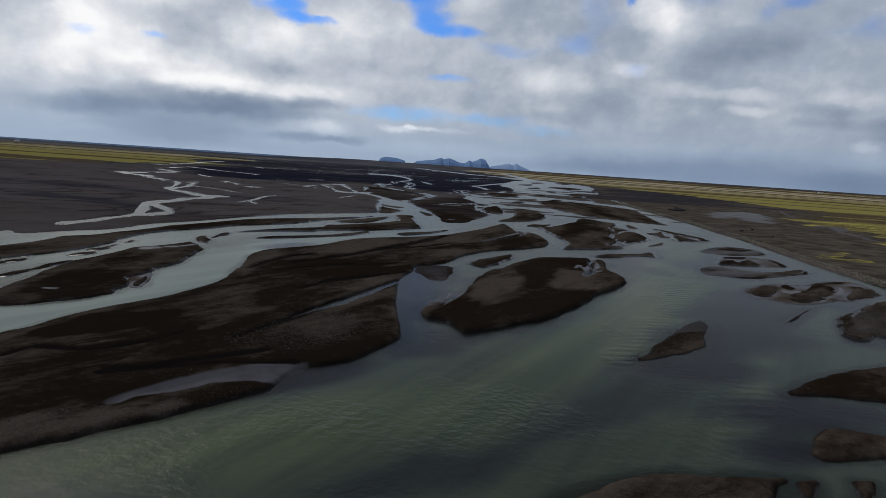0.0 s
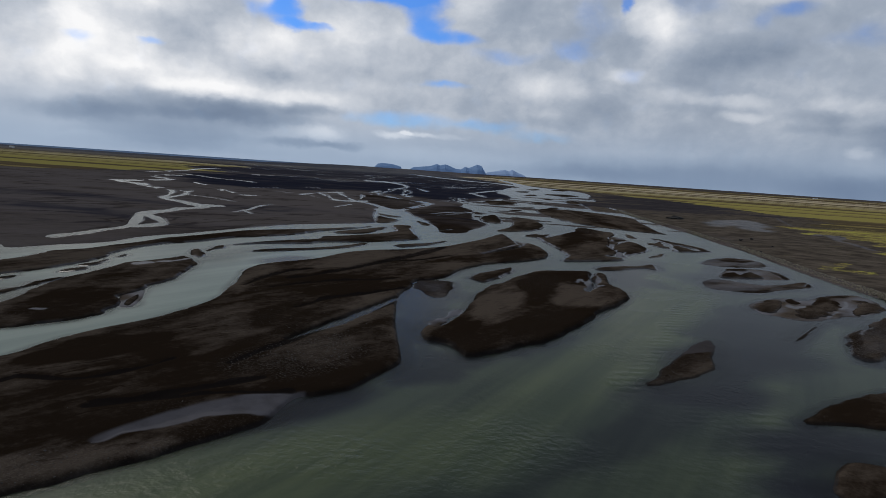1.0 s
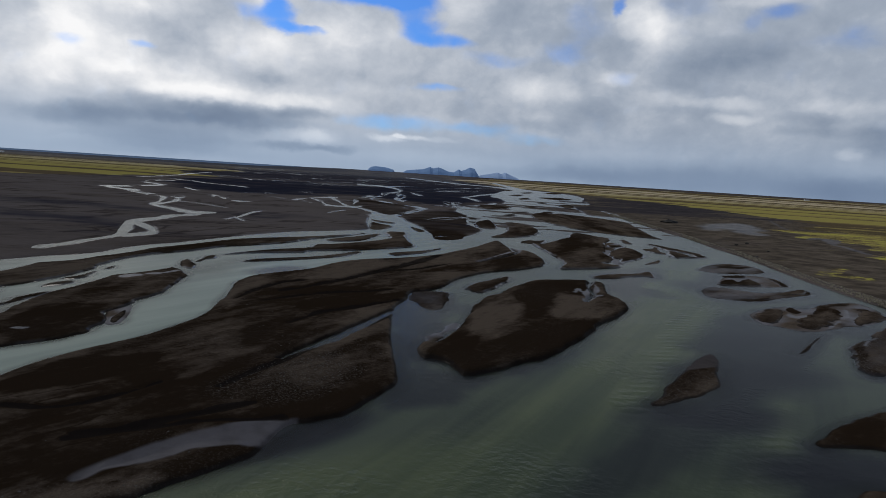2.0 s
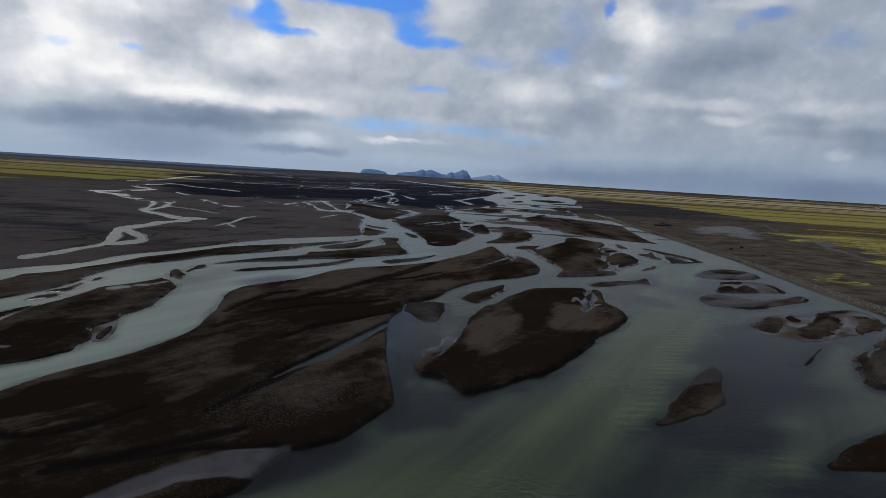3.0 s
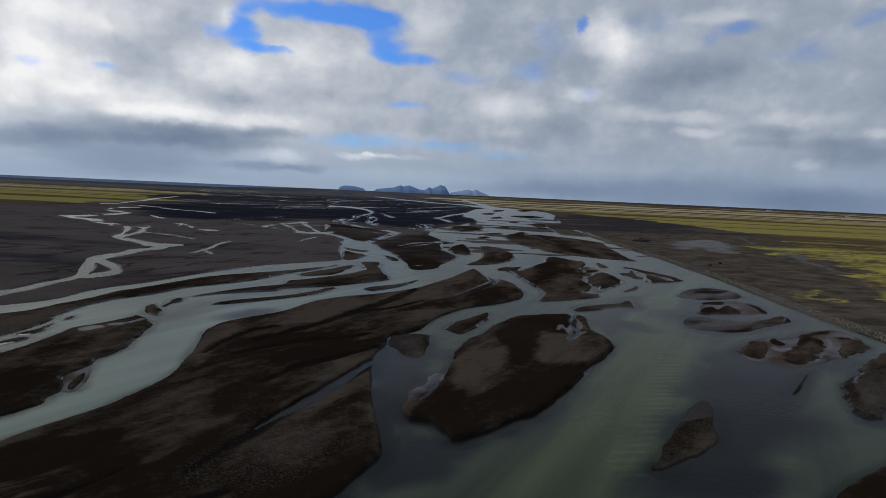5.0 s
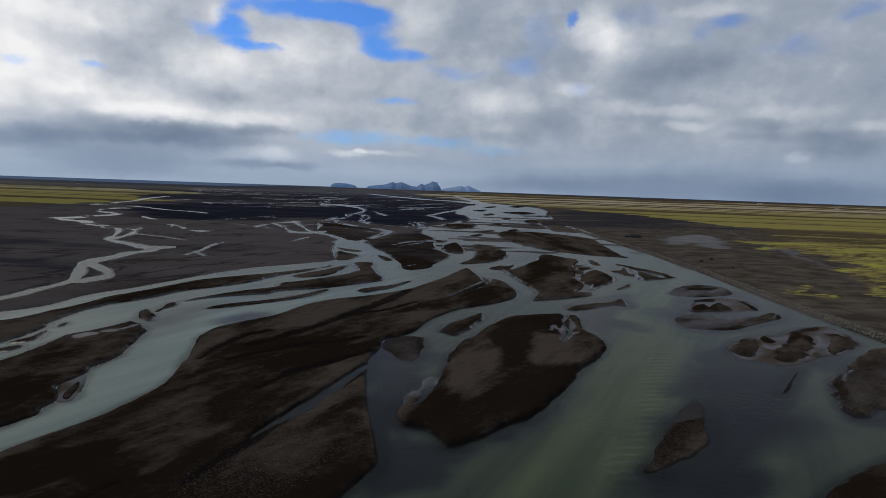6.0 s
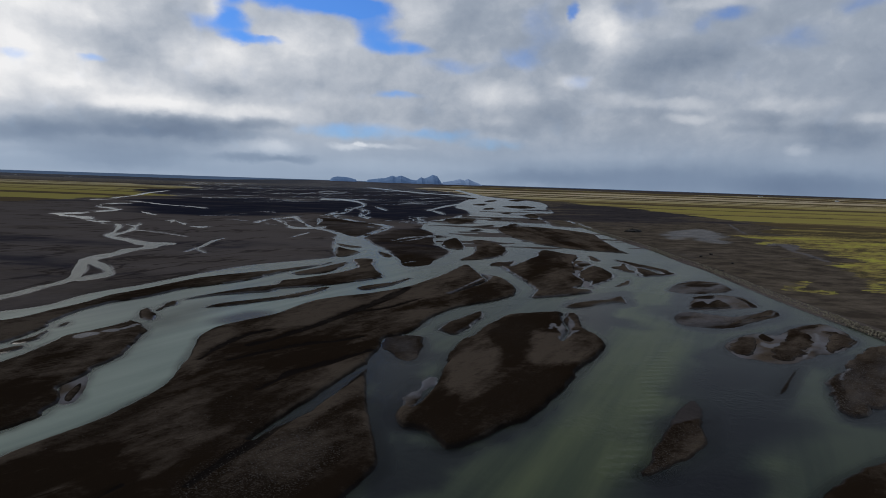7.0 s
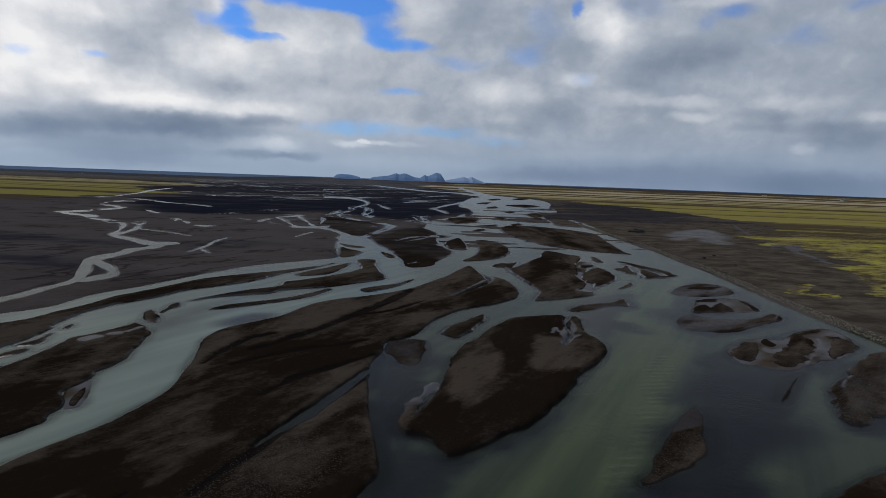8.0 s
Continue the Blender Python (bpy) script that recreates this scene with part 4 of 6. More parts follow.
south_bank = [
    (-7.0, 108.6), (-8.3, 103.3), (-10.4, 98.3), (-13.1, 93.6), (-16.6, 90.8), (-19.4, 89.2), (-20.5, 84.5), (-21.3, 80.6), (-23.0, 78.4), (-27.2,
    73.4), (-29.2, 70.9), (-33.3, 67.0), (-36.9, 63.5), (-40.2, 60.5), (-43.0, 57.5), (-46.6, 53.5), (-67.0, 75.8), (-66.5, 82.2), (-64.1, 94.9),
    (-62.5, 98.8), (-60.7, 108.6), (-59.0, 112.5), (-56.9, 116.2), (-54.8, 120.6), (-52.4, 125.4), (-50.5, 133.5), (-49.4, 139.0), (-49.1, 145.7),
    (-49.9, 153.1), (-50.7, 161.4), (-52.4, 170.8), (-54.0, 181.5), (-53.1, 187.5)
]
patch_pool = [
    (-36.3, 72.2), (-34.8, 76.2), (-32.2, 81.0), (-28.2, 85.6), (-25.2, 88.0), (-20.3, 89.8), (-18.4, 89.9), (-20.0, 85.4), (-21.3, 81.8), (-24.5,
    81.0), (-27.6, 79.8), (-29.5, 77.8), (-32.0, 75.7), (-34.6, 74.5), (-35.5, 72.4)
]
patch_p1 = [
    (-59.8, 97.2), (-58.5, 103.6), (-53.5, 109.5), (-45.9, 109.7), (-43.0, 104.9), (-45.7, 99.1), (-51.3, 93.8), (-56.6, 93.4)
]
# dark sand, with the lens's dark lower edge put into its tone
patch_p9 = [
    (-60.7, 127.2), (-53.3, 142.1), (-42.2, 157.6), (-30.8, 162.5), (-29.5, 143.0), (-31.1, 122.9), (-28.3, 99.8), (-48.4, 99.8)
]
# gravel, its lowered tone also carries the lens falloff
patch_p2 = [
    (-34.4, 98.7), (-31.5, 106.0), (-26.0, 113.9), (-19.0, 119.2), (-13.9, 112.4), (-16.1, 101.5), (-21.4, 94.5), (-27.2, 91.9), (-31.5, 92.8)
]
patch_p3 = [
    (-17.9, 118.6), (-14.9, 128.8), (-10.6, 137.6), (-8.6, 122.1), (-7.3, 108.6), (-9.1, 102.5), (-12.0, 97.1), (-14.7, 93.2), (-20.6, 90.7), (-25.7,
    89.6), (-24.9, 92.1), (-18.3, 95.1), (-14.3, 101.3), (-13.7, 110.5)
]
patch_p4 = [
    (-42.0, 198.3), (-32.6, 223.0), (-15.2, 239.5), (-2.2, 252.2), (-15.5, 210.4), (-22.7, 196.5), (-32.6, 189.1), (-42.3, 185.3)
]
patch_p5 = [
    (-34.0, 153.9), (-28.2, 162.7), (-18.6, 170.4), (-7.8, 176.3), (-12.7, 163.5), (-22.0, 154.4), (-30.2, 146.4)
]
patch_p6 = [
    (-5.1, 213.0), (10.6, 237.4), (31.0, 269.1), (41.7, 264.1), (31.1, 239.8), (9.4, 218.6)
]
patch_p7 = [
    (-50.7, 161.4), (-53.6, 181.5), (-50.2, 187.7), (-45.8, 182.0), (-44.6, 161.8), (-45.8, 149.4)
]
patch_p8 = [
    (-45.1, 60.2), (-42.8, 64.2), (-37.4, 69.2), (-32.7, 71.9), (-28.3, 73.1), (-31.6, 69.4), (-37.2, 64.0), (-41.9, 59.3)
]
patch_p10 = [
    (-58.0, 84.0), (-58.9, 94.4), (-56.2, 104.2), (-49.3, 110.7), (-39.9, 103.9), (-39.6, 87.9), (-46.6, 81.9), (-50.4, 75.2)
]
patch_mid = [
    (-47.0, 157.5), (-39.9, 174.0), (-26.8, 178.7), (-15.0, 173.2), (-18.2, 152.1), (-22.2, 132.5), (-27.4, 116.5), (-35.2, 122.3)
]
patch_west = [
    (-58.0, 104.6), (-48.9, 108.2), (-38.7, 98.8), (-40.6, 92.6), (-46.2, 91.3), (-49.7, 91.1)
]
upper_runnels = [
    [(-39.1, 169.6, 0.8), (-32.7, 178.8, 1.0), (-26.3, 191.1, 1.3), (-19.2, 205.6, 1.5), (-11.4, 223.6, 1.7), (-4.0, 243.1, 1.8), (0.7, 258.1, 1.0)],
    # runnel at the gully's upper bank, the bank's shade put into its dark colour
    [(-31.2, 99.1, 0.5), (-28.3, 107.5, 0.7), (-25.8, 114.0, 0.9), (-23.0, 122.6, 1.1), (-18.7, 133.4, 1.1), (-13.9, 144.6, 1.1), (-10.3, 155.1, 0.9), (-8.4, 165.3, 0.8)],
    [(-40.7, 157.6, 0.5), (-34.2, 164.8, 0.9), (-26.1, 171.8, 1.1), (-18.3, 176.0, 0.8), (-12.9, 180.4, 0.4)],
    [(-30.5, 138.0, 0.4), (-25.3, 148.9, 0.8), (-19.1, 156.5, 0.9), (-10.2, 168.2, 0.5)],
]
lower_runnels = [
    [(-21.0, 207.8, 0.4), (-7.6, 215.6, 0.6), (3.7, 232.9, 0.4)],
    [(-47.5, 158.2, 0.4), (-46.2, 166.8, 0.7), (-42.6, 178.9, 0.8), (-36.8, 185.3, 0.5)],
    [(-41.3, 81.6, 0.4), (-36.6, 83.9, 0.5), (-32.5, 87.6, 0.6), (-28.9, 90.4, 0.6), (-25.2, 93.8, 0.4)],
    [(-41.5, 80.1, 0.3), (-34.9, 84.0, 0.5), (-28.8, 87.5, 0.5), (-20.4, 90.0, 0.4)],
    [(-56.5, 84.0, 0.4), (-54.8, 88.1, 0.6), (-48.8, 88.1, 0.6), (-43.3, 92.5, 0.5), (-39.5, 98.7, 0.3)],
]
sandbar("long bar of dark brown basalt sand with gravel patches and runnels", north_bank + south_bank, rim=0.08, bank=0.5, crown=0.6, gravel=0.12, tone=0.6, rough=0.3, cuts=[[
    (-10.5, 157.0, 1.0), (-13.1, 150.1, 1.1), (-15.9, 141.8, 1.4), (-18.4, 134.5, 1.5), (-20.7, 128.7, 1.5), (-22.9, 124.0, 1.4), (-25.0, 120.2, 0.6),
    (-26.7, 115.8, 0.4)
], [
    (33.3, 331.9, 0.4), (33.8, 309.2, 0.5), (34.3, 289.5, 0.6), (35.0, 283.6, 0.4), (30.4, 273.0, 0.5), (23.2, 260.3, 0.5), (15.5, 247.6, 0.4)
]], dry=upper_runnels + lower_runnels, veins=[[
    (33.7, 286.6, 0.5), (27.0, 272.1, 0.5), (20.2, 257.7, 0.5), (14.6, 247.2, 0.5)
], [
    (33.5, 318.8, 0.5), (34.5, 301.9, 0.9), (37.0, 290.2, 0.8), (33.5, 280.3, 0.5)
], [
    (-4.1, 180.8, 0.5), (-2.3, 184.6, 0.7), (1.9, 183.6, 0.5)
]], patches=[("silt", 0.75, patch_pool), ("tone", -0.5, patch_p1), ("tone", -0.3, patch_p9), ("gravel", 0.7, patch_p2), ("tone", -0.45, patch_p2), ("tone", -0.4, patch_mid), ("tone", -0.35, patch_west), ("tone", -0.55, patch_p3), ("tone", 0.4, patch_p4), ("tone", -0.45, patch_p5), ("tone", -0.45, patch_p6), ("tone", 0.4, patch_p7), ("gravel", 0.45, patch_p8), ("tone", 0.9, patch_p8), ("tone", -0.3, patch_p10)])
patch_q1 = [
    (28.5, 169.9), (34.8, 192.2), (41.7, 185.2), (50.2, 186.6), (50.9, 180.6), (42.7, 164.1), (31.1, 156.8), (26.3, 156.5)
]
patch_q2 = [
    (24.3, 196.3), (32.7, 211.6), (47.6, 215.7), (44.5, 194.1), (36.4, 183.2), (33.5, 189.7), (28.5, 169.9), (24.3, 157.2), (20.0, 155.8)
]
patch_q3 = [
    (1.9, 125.0), (11.4, 135.1), (25.4, 147.8), (38.8, 157.2), (25.4, 134.0), (14.4, 120.5), (6.7, 113.8), (2.7, 112.8)
]
patch_q4 = [
    (9.9, 171.3), (18.7, 183.8), (20.7, 167.1), (19.3, 155.5), (12.7, 150.0), (7.5, 151.6)
]
patch_q5 = [
    (-3.0, 123.4), (2.2, 135.0), (5.6, 124.8), (8.0, 111.8), (3.1, 110.8), (-0.5, 117.3)
]
# shadow strip down the bar's left side, painted into the sand tone
patch_left_shade = [
    (1.0, 135.0), (4.5, 157.7), (9.0, 165.0), (6.2, 143.6), (5.6, 124.8), (2.4, 128.9)
]
sandbar("dark sand bar with steep wet bank and silty creek", [
    (16.0, 183.5), (19.5, 190.6), (23.0, 198.2), (27.7, 206.6), (32.1, 211.7), (40.0, 214.8), (47.1, 217.2), (50.4, 215.8), (53.5, 213.6), (51.7,
    204.2), (50.0, 195.5), (50.5, 189.1), (51.4, 184.2), (50.9, 178.4), (47.8, 170.8), (44.2, 164.3), (41.7, 161.4), (38.7, 157.3), (34.9, 151.0),
    (29.9, 141.8), (25.0, 133.7), (21.3, 127.9), (18.3, 124.4), (14.8, 121.9), (11.3, 118.3), (8.7, 115.6), (5.7, 113.3), (3.4, 112.8), (2.9, 114.9),
    (1.1, 119.3), (-1.2, 121.1), (-3.1, 122.2), (-4.0, 126.8), (-3.0, 130.0), (-1.0, 129.8), (0.9, 135.0), (3.2, 139.8), (4.0, 144.3), (5.7, 151.7),
    (7.6, 160.1), (8.8, 167.1), (12.6, 177.6)
], rim=0.05, bank=0.7, crown=0.6, gravel=0.1, tone=0.6, cuts=[[
    (50.3, 216.6, 0.5), (46.9, 206.0, 0.4), (46.0, 198.7, 0.5), (44.6, 191.2, 0.5), (41.8, 184.8, 0.6), (39.4, 178.8, 0.4)
]], veins=[[
    (47.4, 209.1, 0.5), (45.1, 198.7, 0.6), (42.5, 190.6, 1.1), (42.0, 184.9, 1.4), (39.8, 181.2, 1.0)
], [
    (40.1, 182.5, 0.8), (43.9, 187.3, 0.9), (47.1, 189.4, 0.6)
], [
    (49.1, 207.8, 0.4), (48.1, 200.9, 0.8), (45.9, 193.5, 0.7), (43.3, 188.6, 0.5)
], [
    (47.4, 209.1, 0.6), (53.2, 216.9, 0.5), (54.8, 211.8, 0.4)
], [
    (39.4, 191.4, 0.6), (41.9, 197.2, 0.7), (41.4, 192.6, 0.5)
]], patches=[("tone", 0.6, patch_q1), ("tone", -0.6, patch_q2), ("tone", -0.6, patch_q3), ("tone", 0.3, patch_q4), ("tone", -0.7, patch_q5), ("tone", -0.6, patch_left_shade)])
sandbar("low ribbed bar of pale wet silt", [
    (-2.8, 130.6), (-2.3, 135.6), (-0.7, 140.7), (1.1, 145.6), (3.1, 148.6), (3.9, 147.8), (3.1, 143.5), (1.8, 139.5), (0.2, 135.0), (-1.2, 130.9)
], rim=0.4, bank=0.12, crown=0.2, silt=0.6, tone=0.8, rough=1.2)
sandbar("low flat bar of wet purple-grey silt", [
    (-6.4, 182.6), (-1.9, 184.6), (2.3, 183.8), (2.7, 178.6), (2.1, 170.1), (0.2, 161.9), (-1.9, 160.5), (-4.2, 164.0), (-5.9, 168.7), (-7.4, 171.6),
    (-7.2, 178.0)
], rim=0.1, bank=0.05, crown=0.05, tone=0.4, silt=0.08)
sandbar("small pointed bar of dark sand between channels", [
    (7.7, 192.2), (9.7, 197.1), (11.7, 201.5), (15.6, 207.0), (19.9, 213.7), (23.4, 217.4), (22.5, 209.2), (19.3, 202.1), (15.9, 194.2), (12.9,
    188.2), (11.2, 186.8), (9.8, 188.6), (8.4, 191.0)
], rim=0.5, gravel=0.1, tone=0.55)
patch_m3p = [
    (61.7, 341.5), (79.7, 381.1), (89.0, 365.3), (81.2, 324.9), (73.2, 327.3), (60.9, 310.3)
]
sandbar("broad dark sand bar with ridged surface and ragged edge", [
    (80.5, 392.3), (87.8, 409), (93.9, 404), (99.2, 391.0), (103.4, 383.7), (95.1, 361.8), (88.7, 342.5), (84.8, 325.5), (78.8, 306.4), (77.6, 294.7),
    (77.4, 287.0), (73.0, 274.9), (67.6, 265.0), (73.1, 261.9), (71.5, 258.1), (61.0, 250.9), (52.3, 246.5), (46.1, 244.7), (48.3, 252.8), (50.8,
    259.1), (51.3, 271.9), (50.6, 286.0), (49.8, 301.6), (48.9, 319.1), (48.9, 330.8), (51.8, 327.3), (57.8, 336.6), (68.8, 361.1), (76.7, 375.2)
], rim=0.5, bank=0.5, tone=0.55, patches=[("tone", -0.4, patch_m3p)])
sandbar("thin spit of dark wet sand", [
    (43.3, 333.8), (49.3, 347.8), (53.6, 346.5), (58.7, 354.3), (59.7, 349.9), (52.5, 331.4), (48.0, 330.6)
], rim=0.6, bank=0.2, crown=0.2)
sandbar("rounded dark sand bar with pale wet rim", [
    (83.2, 312.3), (90.2, 326.5), (97.2, 337.8), (100.8, 332.3), (99.3, 315.0), (97.0, 302.6), (88.0, 287.1), (80.3, 277.4), (76.0, 272.6), (80.6,
    286.0), (78.8, 290.2), (80.1, 301.5)
], rim=0.6, tone=0.5)
sandbar("tiny dark sand islet in a side channel", [
    (90.3, 342.8), (94.2, 350.1), (100.1, 349.0), (98.6, 342.2), (91.8, 336.8)
], rim=0.5, bank=0.2, crown=0.2)
sandbar("tiny dark sand islet in a side channel", [
    (109.6, 385.1), (112.4, 383.0), (110.6, 365.0), (107.2, 359.5), (106.2, 366.5)
], rim=0.5, bank=0.2, crown=0.2)
sandbar("streaky dark gravel bar split by rivulets", [
    (120.3, 369.4), (122.2, 367.3), (126.3, 356.4), (130.1, 346.0), (132.8, 334.1), (133.1, 324.4), (132.4, 316.9), (127.1, 310.8), (118.8, 307.7),
    (110.1, 303.0), (110.7, 311.6), (109.9, 318.6), (107.4, 321.9), (108.0, 337.7), (112.7, 340.6), (118.5, 352.6)
], rim=0.6, bank=0.25, crown=0.3, rough=1.2, tone=0.3, cuts=[[
    (120.3, 357.5, 0.7), (118.4, 339.6, 0.9), (114.2, 319.4, 0.9), (110.6, 303.1, 0.8)
], [
    (123.2, 336.4, 1.4), (125.3, 326.9, 1.6), (125.0, 315.7, 0.8)
]])
sandbar("small curved spit of dark sand", [
    (88.3, 275.7), (93.0, 282.0), (99.8, 293.4), (101.2, 295.2), (98.4, 285.7), (93.8, 279.2), (89.1, 274.5)
], rim=0.5, bank=0.2, crown=0.2)
sandbar("long thin spit of dark sand in the channel", [
    (53.8, 228.5), (58.6, 234.8), (66.2, 239.7), (73.5, 242.6), (78.8, 248.6), (81.1, 248.9), (79.6, 240.1), (77.8, 236.9), (75.3, 238.6), (68.8,
    234.9), (62.0, 229.3), (56.3, 226.9)
], rim=0.5, bank=0.3, crown=0.2)
sandbar("smooth teardrop bar of dark brown sand", [
    (48.4, 461), (54.5, 471), (61.9, 465), (66.5, 443), (65.0, 412), (61.6, 390.7), (54.3, 372.9), (46.1, 361.1), (36.5, 354.3), (30.3, 353.0), (37.0,
    371.6), (43.8, 398.0), (47.5, 431)
], tone=0.55)
sandbar("long low bar of dark grey sand", [
    (87.1, 585), (98.7, 623), (110.6, 628), (130.4, 629), (147.5, 608), (161.7, 581), (166.3, 554), (158.1, 507), (149.8, 462), (142.5, 419), (142.8,
    407), (134.0, 411), (121.2, 417), (106.8, 433), (95.7, 451), (92.4, 474), (86.5, 498), (84.2, 537)
], tone=0.55)
sandbar("thin distant strip of dark sand", [
    (63.0, 608), (80.4, 630), (93.5, 643), (88.7, 619), (71.2, 601)
], bank=0.2, crown=0.2)
sandbar("flat distant dark sand island", [
    (45.9, 688), (55.5, 731), (87.1, 747), (81.4, 696), (69.5, 656), (50.8, 640)
], bank=0.3, tone=0.3)
sandbar("tiny distant dark sand island", [
    (105.7, 756), (121.1, 764), (112.1, 710), (105.0, 726)
], bank=0.3, tone=0.3)
sandbar("thin distant strip of dark sand", [
    (188.3, 1155), (237.0, 1218), (250.8, 1156), (210.3, 1084)
], bank=0.3, tone=0.2)
sandbar("thin distant strip of dark sand", [
    (142.4, 1219), (180.4, 1294), (155.3, 1178)
], bank=0.3, tone=0.2)
sandbar("thin distant strip of dark sand in the river", [
    (142.7, 894), (159.4, 934), (164.4, 930), (150.1, 877)
], bank=0.3, crown=0.2, tone=0.35)
sandbar("thin distant strip of dark sand in the river", [
    (165.3, 859), (189.7, 900), (180.4, 817), (160.9, 784)
], bank=0.3, crown=0.2, tone=0.35)
sandbar("thin distant strip of dark sand in the river", [
    (150.5, 758), (168.4, 777), (158.7, 723), (146.4, 708)
], bank=0.3, crown=0.2, tone=0.35)
sandbar("thin distant strip of dark sand in the river", [
    (107.7, 649), (120.4, 670), (119.2, 646), (106.4, 626)
], bank=0.3, crown=0.2, tone=0.35)
sandbar("thin distant strip of dark sand in the river", [
    (60.2, 562), (69.2, 578), (71.7, 567), (62.4, 551)
], bank=0.3, crown=0.2, tone=0.35)
sandbar("thin distant strip of dark sand in the river", [
    (135.2, 1031), (158.6, 1088), (156.2, 1036), (135.4, 994)
], bank=0.3, crown=0.2, tone=0.35)
sandbar("thin distant strip of dark sand in the river", [
    (272.8, 1573), (317.1, 1694), (343.7, 1689), (293.4, 1534)
], bank=0.3, crown=0.2, tone=0.35)
sandbar("thin distant strip of dark sand in the river", [
    (196.1, 1457), (230.3, 1563), (240.8, 1541), (205.0, 1412)
], bank=0.3, crown=0.2, tone=0.35)
sandbar("thin distant strip of dark sand in the river", [
    (171.6, 1667), (199.2, 1751), (209.7, 1686), (179.5, 1582)
], bank=0.3, crown=0.2, tone=0.35)
sandbar("small dark sand bar beside a rivulet", [
    (27.0, 447), (34.2, 473), (41.0, 480), (40.2, 422), (35.5, 405), (28.9, 410), (26.3, 422)
], rim=0.5, tone=0.55)
sandbar("long ribbon of dark brown sand between two channels", [
    (-117.1, 142.8), (-114.8, 168.0), (-112.8, 176.2), (-112.6, 189.6), (-111.1, 192.9), (-107.1, 198.8), (-104.6, 208.7), (-101.5, 219.0), (-98.9,
    232.4), (-94.1, 243.6), (-88.8, 255.9), (-83.3, 271.1), (-71.4, 284.7), (-55.7, 300.4), (-42.9, 317.3), (-35.8, 330.7), (-42.5, 313.6), (-50.6,
    299.6), (-55.9, 288.9), (-61.9, 273.1), (-69.8, 261.2), (-80.4, 248.8), (-85.3, 235.1), (-89.7, 227.7), (-93.8, 220.8), (-97.0, 209.5), (-97.2,
    203.3), (-97.4, 197.6), (-97.3, 192.2), (-95.6, 189.7), (-95.5, 184.2), (-95.7, 178.4), (-96.6, 173.0), (-101.1, 158.1), (-103.4, 151.5), (-108.8,
    132.8)
], rim=0.5, bank=0.4, crown=0.4, tone=0.55)
sandbar("thin dark sand islet with pale edges", [
    (-95.0, 172.1), (-93.6, 176.9), (-93.4, 180.3), (-93.2, 184.4), (-91.8, 179.8), (-90.8, 175.5), (-92.3, 172.3)
], rim=0.5, bank=0.2, crown=0.15)
sandbar("thin dark sand islet with pale edges", [
    (-93.6, 161.7), (-93.6, 166.7), (-91.0, 169.8), (-90.2, 167.4), (-91.4, 164.1)
], rim=0.5, bank=0.2, crown=0.15)
sandbar("thin dark sand islet with pale edges", [
    (-93.1, 188.7), (-93.6, 192.5), (-93.2, 195.2), (-91.9, 192.0), (-91.8, 189.4)
], rim=0.5, bank=0.2, crown=0.15)
patch_s3p = [
    (-81.0, 119.2), (-81.3, 136.7), (-74.5, 146.5), (-68.3, 141.6), (-64.6, 127.3), (-69.8, 117.8)
]
sandbar("large dark brown sand bar with small bright pools", [
    (-82.6, 101.4), (-83.6, 114.5), (-83.4, 122.6), (-85.0, 133.3), (-86.5, 140.3), (-87.4, 153.3), (-86.6, 162.1), (-86.0, 172.7), (-85.6, 179.7),
    (-82.8, 184.0), (-80.1, 189.1), (-78.3, 193.8), (-78.1, 197.9), (-75.0, 194.7), (-71.0, 189.2), (-69.5, 186.2), (-68.2, 180.4), (-67.5, 172.4),
    (-65.9, 165.1), (-65.6, 161.9), (-66.4, 157.6), (-67.3, 153.1), (-66.9, 148.5), (-67.0, 146.3), (-67.8, 142.5), (-67.8, 139.3), (-66.6, 136.5),
    (-64.7, 133.9), (-64.1, 131.1), (-64.1, 128.4), (-63.8, 125.1), (-64.8, 122.9), (-65.7, 119.9), (-68.9, 116.2), (-71.8, 113.1), (-75.3, 111.1),
    (-85.7, 105.1)
], rim=0.25, bank=0.4, crown=0.6, gravel=0.1, tone=0.52, veins=[[
    (-81.2, 176.0, 1.9), (-80.0, 178.8, 2.3)
], [
    (-77.5, 182.4, 1.6), (-76.5, 183.0, 1.6)
], [
    (-74.8, 185.0, 0.7), (-73.3, 190.8, 1.0)
], [
    # bright silt edge, its glare put into the pale colour
    (-84.8, 129.6, 1.1), (-86.5, 137.4, 1.1), (-88.0, 142.6, 1.2), (-87.0, 144.5, 0.6)
], [
    (-75.0, 122.8, 0.4), (-73.4, 123.3, 0.4)
]], patches=[("tone", -0.45, patch_s3p)])
sandbar("thin dark sand bar with pale silty edges", [
    (-91.9, 133.3), (-91.7, 138.2), (-90.6, 143.8), (-91.4, 149.1), (-89.9, 153.1), (-88.5, 156.4), (-88.5, 148.6), (-89.0, 145.3), (-89.8, 138.9),
    (-89.8, 132.8)
], bank=0.2, crown=0.2, rim=0.95)
sandbar("thin dark sand islet with pale edges", [
    (-102.4, 139.7), (-101.1, 148.2), (-99.2, 155.2), (-98.4, 152.0), (-99.8, 146.3), (-100.8, 137.4)
], rim=0.5, bank=0.2, crown=0.15)
